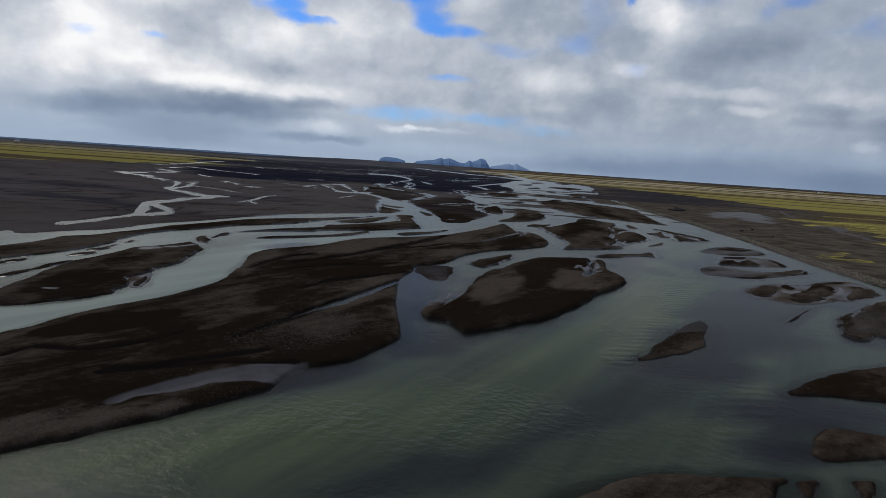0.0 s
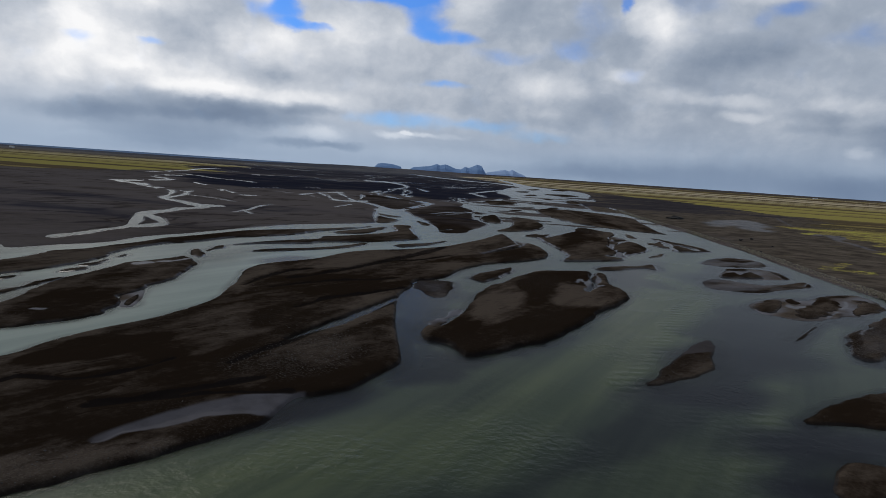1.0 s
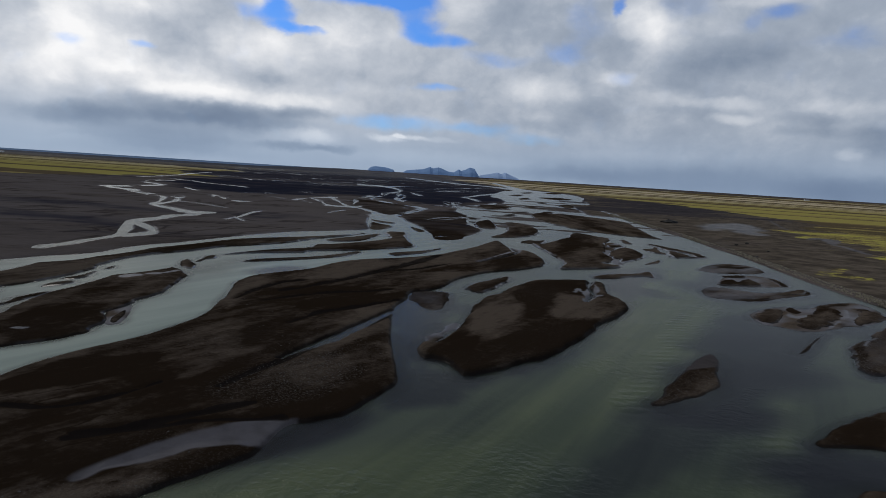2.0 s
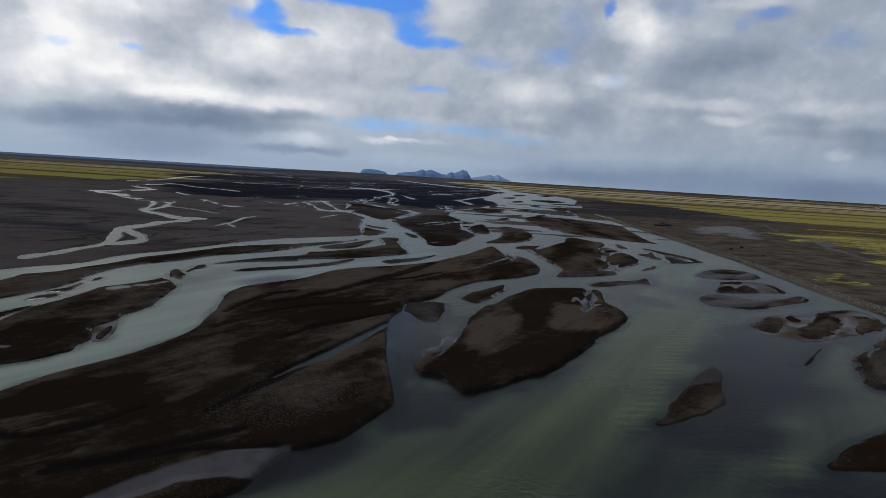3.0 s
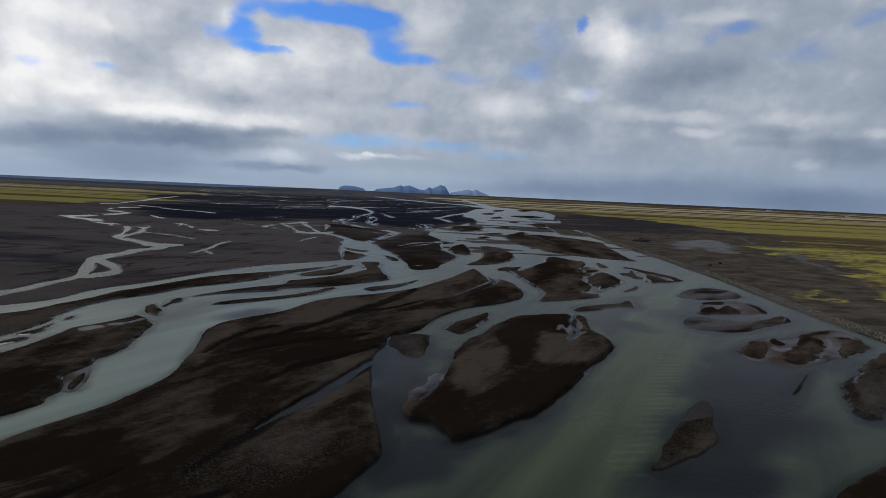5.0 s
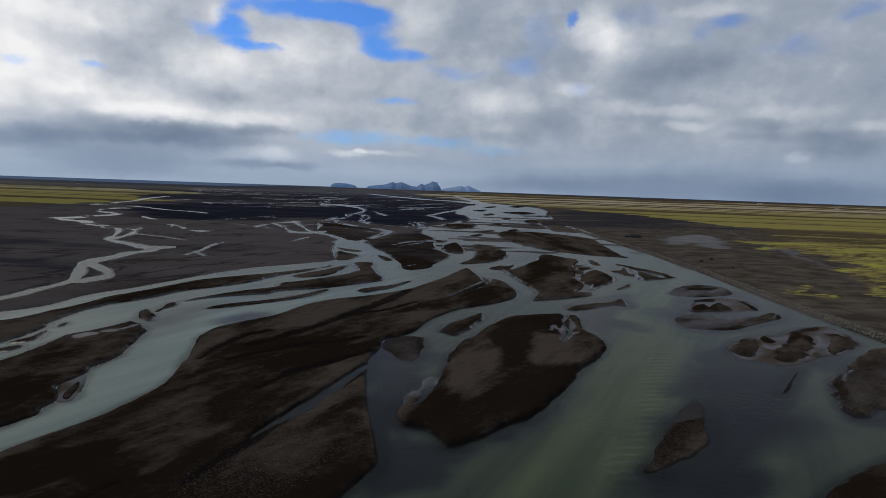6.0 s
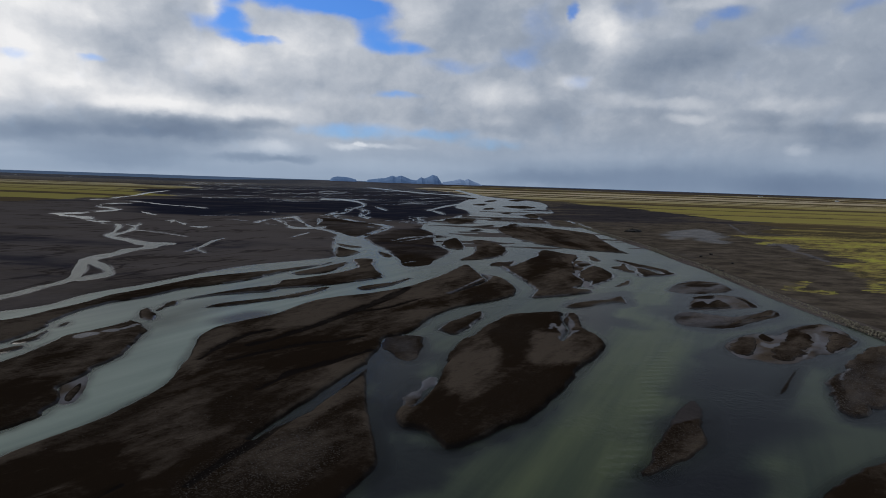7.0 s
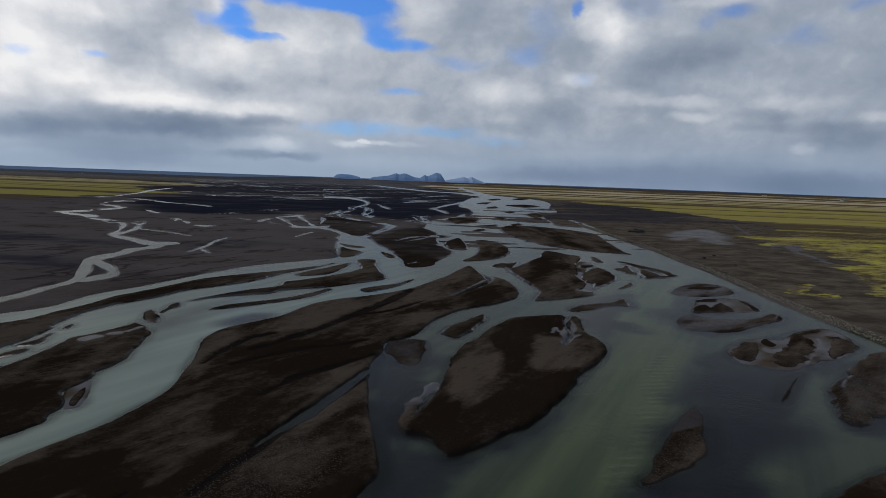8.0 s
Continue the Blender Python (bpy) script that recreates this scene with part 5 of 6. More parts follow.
sandbar("low flat of pale wet silt at a sandbar's edge", [
    (-65.2, 133.7), (-67.3, 138.7), (-68.4, 142.4), (-67.3, 144.5), (-66.2, 147.5), (-63.9, 141.4), (-62.3, 136.5), (-61.7, 132.6), (-62.9, 131.4)
], rim=0, bank=0.05, crown=0.04, silt=0.7, tone=0.9, gravel=0.02, rough=0.3)
sandbar("small dark lens of sand on a silt flat", [
    (-63.8, 133.7), (-64.8, 136.5), (-65.1, 138.7), (-65.4, 143.1), (-63.6, 138.7), (-62.6, 134.7), (-62.5, 132.6)
], rim=0, bank=0.25, crown=0.2, tone=0.4, rough=0.2)
sandbar("small ragged dark islet in the channel", [
    (-78.8, 205.8), (-80.1, 212.0), (-80.0, 215.3), (-76.8, 209.9), (-74.2, 206.3), (-72.0, 199.1), (-73.0, 197.6), (-76.3, 200.2)
], rim=0.5, bank=0.2, crown=0.2, rough=0.9)
sandbar("small lens-shaped dark sand islet", [
    (-76.1, 211.6), (-77.1, 220.0), (-76.4, 225.5), (-74.7, 225.7), (-73.2, 220.4), (-74.8, 215.9), (-75.0, 210.9)
], rim=0.5, bank=0.2, crown=0.2)
sandbar("long tapering bar of dark brown sand", [
    (-26.0, 341.3), (-20.6, 346.9), (-15.2, 343.5), (-15.2, 326.6), (-12.9, 308.1), (-10.0, 291.8), (-10.3, 285.5), (-17.1, 277.1), (-23.5, 270.6),
    (-29.6, 264.4), (-35.6, 259.8), (-47.2, 253.3), (-50.1, 247.1), (-58.7, 241.6), (-66.9, 236.4), (-73.3, 229.6), (-67.8, 239.4), (-59.1, 251.7),
    (-50.5, 260.2), (-49.2, 270.9), (-44.4, 275.8), (-34.4, 287.8), (-25.9, 302.3), (-21.7, 315.6), (-23.3, 325.0)
], rim=0.5, tone=0.52)
sandbar("thin dark sand strip between rivulets", [
    (-48.4, 293.4), (-44.5, 300.7), (-39.5, 310.5), (-35.2, 318.8), (-28.2, 332.2), (-31.5, 308.3), (-35.3, 295.6), (-41.8, 289.7), (-46.5, 288.9)
], bank=0.25, crown=0.2)
sandbar("very thin dark sand strip in open water", [
    (-63.2, 217.1), (-59.8, 223.7), (-52.3, 230.1), (-44.2, 237.1), (-36.2, 248.9), (-31.5, 257.8), (-29.9, 256.8), (-34.5, 243.6), (-41.8, 234.3),
    (-51.2, 225.5), (-58.6, 219.3)
], bank=0.25, crown=0.1, rough=0.3)
sandbar("very thin dark sand strip in open water", [
    (-18.4, 259.6), (-12.1, 266.9), (-5.5, 273.3), (1.7, 285.9), (-0.4, 278.2), (-5.4, 266.6), (-11.8, 258.1), (-15.9, 253.9)
], bank=0.25, crown=0.1, rough=0.3)
sandbar("tiny dark sand islet at the river fork", [
    (-14.3, 383.9), (-9.3, 374.1), (-6.0, 362.0), (-9.0, 356.5), (-12.3, 368.2)
], bank=0.2, crown=0.2)
sandbar("small dark wedge of sand at the river fork", [
    (-38.9, 401), (-32.7, 390.8), (-25.5, 381.1), (-26.1, 370.2), (-31.6, 356.3), (-35.3, 357.9), (-38.1, 378.1)
], bank=0.3, crown=0.2)
sandbar("thin dark sand strip at the river fork", [
    (-41.3, 424), (-34.6, 415), (-25.4, 408), (-26.7, 401), (-35.5, 405)
], bank=0.2, crown=0.1)
sandbar("thin submerged-looking dark gravel strip", [
    (119.0, 280.0), (124.7, 285.1), (131.6, 286.0), (140.0, 287.2), (131.1, 278.8), (124.4, 276.6), (119.8, 277.3)
], tone=0.15, bank=0.12, crown=0.1)
sandbar("small heart-shaped dark gravel islet", [
    (99.8, 233.3), (106.0, 241.0), (110.5, 243.6), (109.0, 237.2), (112.7, 242.8), (117.5, 246.5), (117.5, 241.2), (116.2, 234.0), (112.4, 230.8),
    (103.2, 228.9), (98.9, 228.5)
], tone=0.12, rim=0.3, bank=0.35, crown=0.2, rough=0.3)
sandbar("tiny dark gravel strip", [
    (109.7, 251.1), (116.3, 255.3), (121.2, 255.9), (117.6, 249.8), (112.2, 249.2)
], tone=0.12, bank=0.3, crown=0.1, rough=0.3)
sandbar("thin curved gravel strip in shallow water", [
    (128.5, 254.5), (129.4, 247.8), (128.2, 239.3), (126.0, 234.1), (123.0, 233.8), (125.4, 242.1)
], tone=0.15, rim=0.6, bank=0.12, crown=0.1, rough=0.3)
sandbar("slender curved dark gravel spit", [
    (95.3, 200.5), (101.4, 206.9), (110.5, 214.7), (119.4, 223.2), (126.6, 228.4), (127.4, 225.8), (122.3, 219.1), (116.1, 216.1), (110.1, 212.3),
    (102.1, 204.7)
], tone=0.25, bank=0.25, crown=0.2, rough=0.4)
sandbar("thin sliver of dark sand in the water", [
    (75.0, 139.9), (79.5, 145.3), (84.3, 151.1), (92.1, 159.4), (88.7, 155.4), (82.9, 148.4), (77.2, 141.7)
], bank=0.15, crown=0.1, rough=0.2)
patch_r7p = [
    (90.9, 148.3), (95.6, 151.6), (102.2, 157.3), (99.2, 151.8), (91.3, 143.9), (85.8, 137.0), (82.2, 130.2), (83.3, 127.4), (79.3, 126.2), (80.7,
    131.6), (86.9, 142.0)
]
sandbar("brown gravel bar with ragged dark edge", [
    (90.9, 147.6), (94.5, 150.4), (101.2, 155.9), (107.1, 162.8), (118.8, 173.3), (125.2, 177.5), (137.8, 182.8), (136.4, 171.7), (104.8, 137.5),
    (95.8, 132.6), (88.5, 130.9), (84.0, 128.0), (81.3, 127.4), (81.5, 130.8), (84.3, 136.3), (89.1, 143.8)
], rim=0.25, bank=0.4, crown=0.4, gravel=0.5, tone=0.8, silt=0.08, rough=1.1, veins=[[
    (94.4, 148.4, 0.4), (98.8, 153.3, 0.4), (102.8, 156.9, 0.4)
]], patches=[("tone", -0.7, patch_r7p)])
patch_back = [
    (43.2, 122.4), (49.6, 132.5), (57.3, 141.0), (62.8, 141.1), (54.6, 126.5), (50.4, 125.7)
]
sandbar("triangular gravel bar rising from the river", [
    (31.2, 103.6), (35.1, 109.4), (39.9, 116.4), (45.4, 124.3), (49.0, 129.5), (53.4, 134.9), (54.3, 133.7), (52.4, 128.2), (49.2, 120.5), (46.2,
    114.3), (42.3, 110.7), (38.8, 107.7), (34.5, 104.9)
], rim=0.06, bank=0.2, crown=0.3, gravel=0.65, tone=0.6, patches=[("silt", 0.3, patch_back), ("gravel", -0.7, patch_back)])
sandbar("pointed brown gravel bar in the river", [
    (49.6, 92.2), (52.7, 95.5), (56.8, 99.0), (63.0, 103.4), (68.5, 106.2), (75.1, 109.3), (84.7, 112.9), (77.6, 99.0), (66.7, 91.3), (62.2, 90.7),
    (58.5, 90.9), (55.8, 91.8), (51.9, 91.9)
], rim=0.1, bank=0.3, crown=0.4, gravel=0.6, tone=0.7)
sandbar("smooth brown sand bar with rounded head", [
    (41.1, 72.6), (43.5, 76.2), (46.2, 79.0), (48.4, 79.8), (50.8, 79.2), (53.4, 78.2), (57.0, 76.4), (52.9, 72.7), (49.2, 72.1), (44.8, 71.0), (41.6,
    70.3), (41.0, 71.3)
], rim=0.08, bank=0.3, crown=0.3, gravel=0.05, tone=0.85, rough=0.2)
sandbar("near gravel bar with pebbly rim", [
    (12.2, 59.3), (14.8, 61.3), (17.3, 63.0), (20.5, 64.4), (23.3, 65.1), (26.3, 64.8), (31.0, 65.4), (34.3, 65.6), (34.4, 64.9), (32.9, 63.6), (30.6,
    59.7), (28.0, 54.3), (14.1, 51.3), (9.4, 54.6)
], rim=0.08, bank=0.35, crown=0.3, gravel=0.5, tone=0.65, rough=0.3)
sandbar("small stump-like gravel islet", [
    (35.1, 64.8), (36.1, 65.4), (37.3, 65.5), (37.4, 64.9), (35.9, 62.9), (34.5, 60.7), (33.4, 60.6), (34.5, 63.0)
], bank=0.3, crown=0.2, gravel=0.6, rough=0.3)
sandbar("small stump-like gravel islet", [
    (41.6, 65.7), (42.9, 66.2), (43.7, 65.9), (42.3, 64.0), (40.2, 61.4), (39.4, 61.3), (40.9, 64.0)
], bank=0.3, crown=0.2, gravel=0.6, rough=0.3)
sandbar("low flat of wet purple-grey silt between gravel bars", [
    (83.5, 178.3), (92.6, 187.7), (101.5, 192.8), (106.5, 191.2), (116.1, 199.3), (129.4, 206.9), (132.6, 203.5), (126.6, 186.3), (118.9, 178.8),
    (109.9, 171.8), (103.9, 169.9), (95.2, 163.6), (88.0, 161.5), (85.2, 165.0), (81.6, 167.7)
], rim=0, bank=0.05, crown=0.03, tone=0.7, silt=0.3, gravel=0.05, rough=0.5, veins=[[
    (96.6, 182.5, 0.6), (95.9, 177.9, 1.6), (101.4, 181.7, 0.4)
], [
    (120.1, 194.1, 0.4), (115.5, 186.2, 0.4), (107.9, 177.6, 0.4), (97.9, 166.6, 0.4)
]])
sandbar("low flat of wet purple-grey silt in shallow water", [
    (98.6, 231.2), (108.5, 247.7), (116.3, 255.3), (126.8, 257.8), (130.2, 251.3), (127.7, 239.2), (126.0, 234.1), (119.0, 231.4), (109.2, 228.6),
    (100.6, 227.7)
], rim=0, bank=0.05, crown=0.03, tone=0.8, silt=0.3, gravel=0.05, rough=0.4)
sandbar("low flat of wet purple-grey silt in shallow water", [
    (108.4, 269.8), (128.7, 292.8), (140.1, 289.8), (135.9, 270.7), (121.0, 261.2), (110.4, 260.8)
], rim=0, bank=0.03, crown=0.03, tone=0.45, silt=0.16, gravel=0.02, rough=0.5)
sandbar("low flat of wet purple-grey silt in shallow water", [
    (86.9, 215.6), (94.9, 224.0), (101.6, 219.0), (109.1, 217.0), (127.0, 227.7), (123.8, 218.5), (108.8, 208.4), (96.4, 199.5), (87.0, 200.6), (83.7, 204.6)
], rim=0, bank=0.03, crown=0.03, tone=0.45, silt=0.16, gravel=0.02, rough=0.5)
sandbar("low flat of pale wet silt between dark sandbars", [
    (95.1, 361.8), (100.9, 353.6), (89.0, 326.3), (80.6, 303.3), (79.3, 285.8), (76.2, 268.7), (73.5, 271.0), (75.8, 286.8), (76.3, 299.3), (84.4,
    329.3)
], rim=0, bank=0.05, crown=0.03, tone=0.9, silt=0.85, gravel=0.02, rough=0.4)
sandbar("ragged bar of brown gravel on a silt flat", [
    (83.1, 176.6), (89.2, 184.4), (96.5, 188.6), (97.0, 184.9), (89.8, 174.3), (85.2, 168.9), (82.7, 169.8), (82.1, 172.8)
], rim=0.1, bank=0.25, crown=0.3, gravel=0.45, tone=0.75, rough=1.2)
patch_r4p = [
    (104.7, 184.2), (112.3, 194.9), (117.0, 193.9), (113.1, 184.2), (112.5, 186.0), (111.5, 189.6)
]
sandbar("ragged bar of brown gravel on a silt flat", [
    (90.8, 168.2), (93.7, 174.5), (99.8, 180.4), (105.5, 185.5), (111.5, 193.5), (116.1, 197.9), (117.0, 193.9), (112.9, 184.2), (109.2, 179.9),
    (100.0, 169.7), (95.3, 165.5), (91.3, 164.4)
], rim=0.1, bank=0.25, crown=0.3, gravel=0.45, tone=0.75, rough=1.2, patches=[("tone", -0.6, patch_r4p)])
sandbar("small dark wet gravel ridge on a silt flat", [
    (99.5, 190.1), (103.3, 192.9), (102.6, 185.9), (99.3, 182.7), (97.7, 185.0)
], rim=0, bank=0.2, crown=0.2, gravel=0.2, tone=0.15, rough=0.5)
sandbar("thin dark gravel ridge on a silt flat", [
    (114.9, 197.8), (119.9, 201.0), (125.4, 204.4), (128.9, 206.1), (127.1, 203.0), (120.3, 198.9), (115.0, 195.8)
], rim=0, bank=0.2, crown=0.2, gravel=0.2, tone=0.15, rough=0.5)
patch_r5p = [
    (124.1, 197.8), (130.7, 198.3), (129.1, 190.9), (125.4, 186.8), (126.1, 191.9), (122.9, 193.7)
]
sandbar("brown gravel bar with a dark curved crest", [
    (123.1, 196.4), (126.4, 197.3), (129.1, 196.1), (127.4, 189.5), (126.2, 186.3), (120.3, 180.6), (113.1, 174.6), (109.4, 173.3), (113.4, 180.1),
    (119.5, 186.4), (122.9, 192.4)
], rim=0.1, bank=0.25, crown=0.3, gravel=0.45, tone=0.75, rough=1.0, patches=[("tone", -0.7, patch_r5p)])

# ---------------------------------------------------------------- water
wx, wy = fan(-500.0, 4200.0, 0.011, 420)
yy = wy[:, None]
depth = -np.maximum(inside(wx, wy, west_edge, 40), inside(wx, wy, east_edge, 40))
for edge, lines in SHORES:
    lo, hi = np.searchsorted(wy, (edge[:, 1].min() - 40, edge[:, 1].max() + 40))
    x, y = wx[lo:hi], wy[lo:hi]
    some = -inside(x, y, edge, 40)
    depth[lo:hi] = np.minimum(depth[lo:hi], some)
shoals = np.zeros(wx.shape)
for x, y, a, b, turn in [
    (55.2, 121.9, 22.0, 13.0, 20.0), (39.2, 100.5, 16.0, 7.0, 10.0), (48.2, 84.2, 18.0, 7.0, 10.0), (38.4, 72.3, 8.0, 5.0, 10.0), (70.8, 150.6, 26.0,
    14.0, 40.0), (98.2, 222.9, 26.0, 18.0, 30.0), (60.6, 207.2, 12.0, 14.0, 60.0), (-4.8, 164.0, 9.0, 16.0, 100.0), (-5.7, 134.2, 5.0, 14.0, 95.0),
    (99.2, 169.7, 16.0, 14.0, 0.0), (-2.5, 123.8, 8.0, 10.0, 60.0), (-17.8, 85.4, 14.0, 4.0, 45.0), (-48.3, 205.0, 12.0, 7.0, 60.0)
]:
    c, s = math.cos(radians(turn)), math.sin(radians(turn))
    u, v = ((wx - x) * c + (yy - y) * s) / a, ((yy - y) * c - (wx - x) * s) / b
    shoals = np.maximum(shoals, 1 - soft(np.hypot(u, v) + 0.4 * fbm(wx, yy, 14, 4), 0.25, 1.15))


def shallow(outline, amount=1.0):
    """Dark shallows over an outline."""
    edge = inside(wx, wy, spline(outline), 30) + 3 * fbm(wx, yy, 12, 5, 0.6)
    np.maximum(shoals, amount * soft(edge, -1.5, 2.5) * (0.85 + 0.2 * fbm(wx, yy, 18, 4)), out=shoals)


shallow([
    (29.7, 101.0), (33.9, 97.8), (37.1, 91.2), (25.3, 79.3), (13.2, 69.7), (6.5, 62.7), (-3.9, 57.3), (-10.6, 56.5), (-3.3, 63.6), (7.5, 72.4), (19.2, 85.8)
], 0.6)
shallow([
    (55.9, 140.9), (67.9, 162.1), (80.6, 170.3), (89.2, 158.1), (83.4, 145.2), (64.6, 125.2), (50.8, 110.6), (39.5, 97.9), (28.8, 96.8), (30.1, 102.1), (42.6, 110.6), (50.3, 122.4), (54.9, 134.1)
])
shallow([
    (48.6, 93.3), (52.8, 90.7), (59.5, 87.8), (54.5, 80.6), (44.7, 78.2), (38.6, 72.1), (34.2, 69.4), (34.7, 74.4), (43.2, 86.0)
])
shallow([
    (71.2, 168.1), (85.6, 180.7), (86.8, 166.5), (92.8, 162.1), (97.3, 162.4), (82.6, 143.6), (70.5, 130.5), (59.7, 117.5), (48.5, 103.5), (40.8,
    95.6), (31.5, 95.7), (28.6, 100.1), (30.6, 103.4), (37.3, 107.0), (45.6, 115.0), (54.6, 130.1), (55.2, 137.6)
])
shallow([
    (102.3, 253.7), (126.1, 285.2), (139.5, 281.4), (137.5, 252.1), (121.6, 227.0), (136.5, 234.2), (122.7, 212.6), (102.0, 198.2), (86.0, 194.3),
    (83.1, 206.8)
])
shallow([
    (86.5, 182.5), (103.2, 194.2), (123.5, 206.4), (130.0, 194.9), (126.4, 182.1), (106.4, 169.1), (97.3, 162.4), (88.4, 159.7), (82.3, 163.9)
])
shallow([
    (90.4, 147.5), (84.2, 136.9), (77.4, 125.1), (80.5, 122.1), (88.6, 125.4), (110.8, 152.2), (111.2, 165.4)
])
shallow([
    (55.2, 237.4), (87.6, 263.8), (81.3, 235.3), (67.8, 220.0), (55.5, 189.4), (52.6, 195.8), (56.0, 218.9)
])
shallow([
    (-15.2, 134.0), (-11.0, 155.0), (-7.8, 176.3), (3.3, 182.7), (3.0, 159.9), (-2.4, 147.6), (-5.8, 140.5), (-9.9, 143.7), (-13.2, 135.5)
])
shallow([
    (-5.6, 128.6), (-2.8, 130.0), (-0.9, 116.6), (7.1, 113.9), (14.4, 119.5), (21.9, 127.1), (25.9, 132.8), (25.8, 129.4), (13.6, 114.6), (3.7,
    105.0), (-4.5, 105.0)
])
shallow([
    (-27.0, 113.1), (-22.5, 127.6), (-16.2, 144.9), (-10.7, 161.4), (-8.7, 153.0), (-14.1, 136.4), (-20.0, 123.6), (-25.4, 111.7)
])
shallow([
    (107.5, 270.9), (131.2, 296.9), (141.7, 292.0), (136.7, 269.6), (120.3, 259.7), (108.6, 259.0)
])
shallow([
    (101.0, 244.7), (113.6, 255.3), (129.6, 255.9), (126.5, 234.6), (119.5, 226.9), (105.5, 226.6), (96.0, 227.3)
])
shallow([
    (88.9, 223.6), (96.6, 228.4), (108.1, 220.5), (129.3, 229.2), (125.4, 218.0), (107.7, 206.5), (95.9, 197.9), (84.8, 197.9), (82.1, 202.7)
])
shallow([
    (-8.8, 153.0), (-1.6, 158.9), (1.3, 142.8), (-4.2, 124.7), (-2.1, 110.8), (3.7, 103.6), (-4.2, 97.3), (-8.6, 97.3), (-8.2, 115.1)
])
shoals = np.clip(shoals, 0, 1)
current = spline([
    (-38.3, 57.7), (-33.7, 62.6), (-25.9, 70.1), (-18.2, 75.1), (-9.3, 82.2), (1.4, 89.4), (10.5, 102.6), (22.9, 120.7), (34.2, 141.4), (54.1, 187.5),
    (86.4, 258.2), (114.1, 326.9), (132.8, 319.6), (102.0, 247.5), (80.3, 198.9), (71.9, 172.7), (59.7, 150.7),
    (43.9, 122.0), (30.0, 101.9), (20.5, 88.1), (11.3, 77.3), (4.2, 70.9), (-4.5, 65.2), (-11.9, 60.5), (-18.1, 55.9)
])
side_current = spline([
    (6.0, 58.5), (16.3, 70.2), (28.9, 79.5), (40.9, 90.8), (53.2, 107.4), (44.2, 90.3), (32.6, 74.0), (20.8, 65.2), (12.5, 60.5)
])
ripples = [spline(r, False) for r in ([
    (63.4, 172.3, 2.6), (50.4, 144.5, 2.6), (40.2, 125.0, 2.6), (32.4, 110.7, 2.6), (28.0, 101.3, 2.6)
], [
    (-59.4, 157.8, 2.2), (-57.1, 142.3, 2.2), (-57.5, 132.6, 2.2), (-58.6, 123.1, 2.2)
], [
    (44.1, 92.5, 2.5), (39.1, 85.3, 2.5), (32.7, 77.1, 2.5)
])]
branch = spline([
    (-26.5, 398.4, 12.0), (-8.6, 327.9, 10.0), (-10.0, 269.9, 8.0), (-32.7, 237.4, 8.0), (-50.8, 208.6, 10.0), (-52.0, 161.4, 9.0), (-56.9, 135.6,
    9.0), (-60.8, 115.7, 9.0), (-64.2, 108.5, 9.0), (-75.1, 93.4, 10.0)
], False)
threads = spline([
    (-26.5, 398.4, 14.0), (-49.5, 293.2, 16.0), (-71.4, 267.5, 18.0), (-87.3, 226.1, 18.0), (-95.2, 190.4, 16.0), (-93.8, 168.2, 16.0)
], False)
green = np.maximum(soft(inside(wx, wy, current, 40) + 5 * fbm(wx, yy, 22, 5, 0.6), -5, 5), 0.75 * soft(inside(wx, wy, side_current, 40) + 6 * fbm(wx, yy, 16, 4), -5, 5))
open_water = 0.44 + 0.18 * soft(yy + 0 * wx, 190, 330)
flow = np.maximum(open_water + (1 - open_water) * green, 1 - soft(beside(wx, wy, branch, 60) + 10 * fbm(wx, yy, 25, 4), -10, 12))
milk = 0.9 * (1 - soft(beside(wx, wy, branch, 60) + 8 * fbm(wx, yy, 20, 4), -6, 16)) * (wx < 30)
milk = np.maximum(milk, 0.6 * (1 - soft(beside(wx, wy, threads, 60) + 8 * fbm(wx, yy, 20, 4), -5, 18)) * (wx < 10))
milk *= 1 - 0.75 * soft(yy, 190, 330)
deep = np.clip(depth / 5 + 0.25 * fbm(wx, yy, 10, 4), 0, 1) * (1 - 0.5 * shoals)
water = tagged(sheet("water", wx, wy, np.zeros(wx.shape), WATER, {"depth": deep, "flow": flow * (1 - shoals), "milk": milk * (1 - shoals), "shoal": shoals, "rows": np.max([1 - soft(beside(wx, wy, r, 20) + 3 * fbm(wx, yy, 7, 4), -1.5, 1.5) for r in ripples], 0), "chop": (1 - soft(np.hypot((wx - 4) / 26, (yy - 62) / 22) + 0.5 * fbm(wx, yy, 30, 3), 0.5, 1.3)) * 1.0}),
               "milky grey-green glacier water flowing in braided channels", "river", kind="structure")

# ---------------------------------------------------------------- stone dyke along the river
def boulder(seed, size):
    """A broken block with rough faces."""
    pick = random.Random(seed)
    bm = bmesh.new()
    bmesh.ops.create_icosphere(bm, subdivisions=1, radius=0.5 * size)
    for v in bm.verts:
        v.co *= pick.uniform(0.75, 1.2)
        v.co.z *= 0.75
    mesh = bpy.data.meshes.new("boulder")
    bm.to_mesh(mesh)
    bm.free()
    mesh.materials.append(STONE)
    return mesh


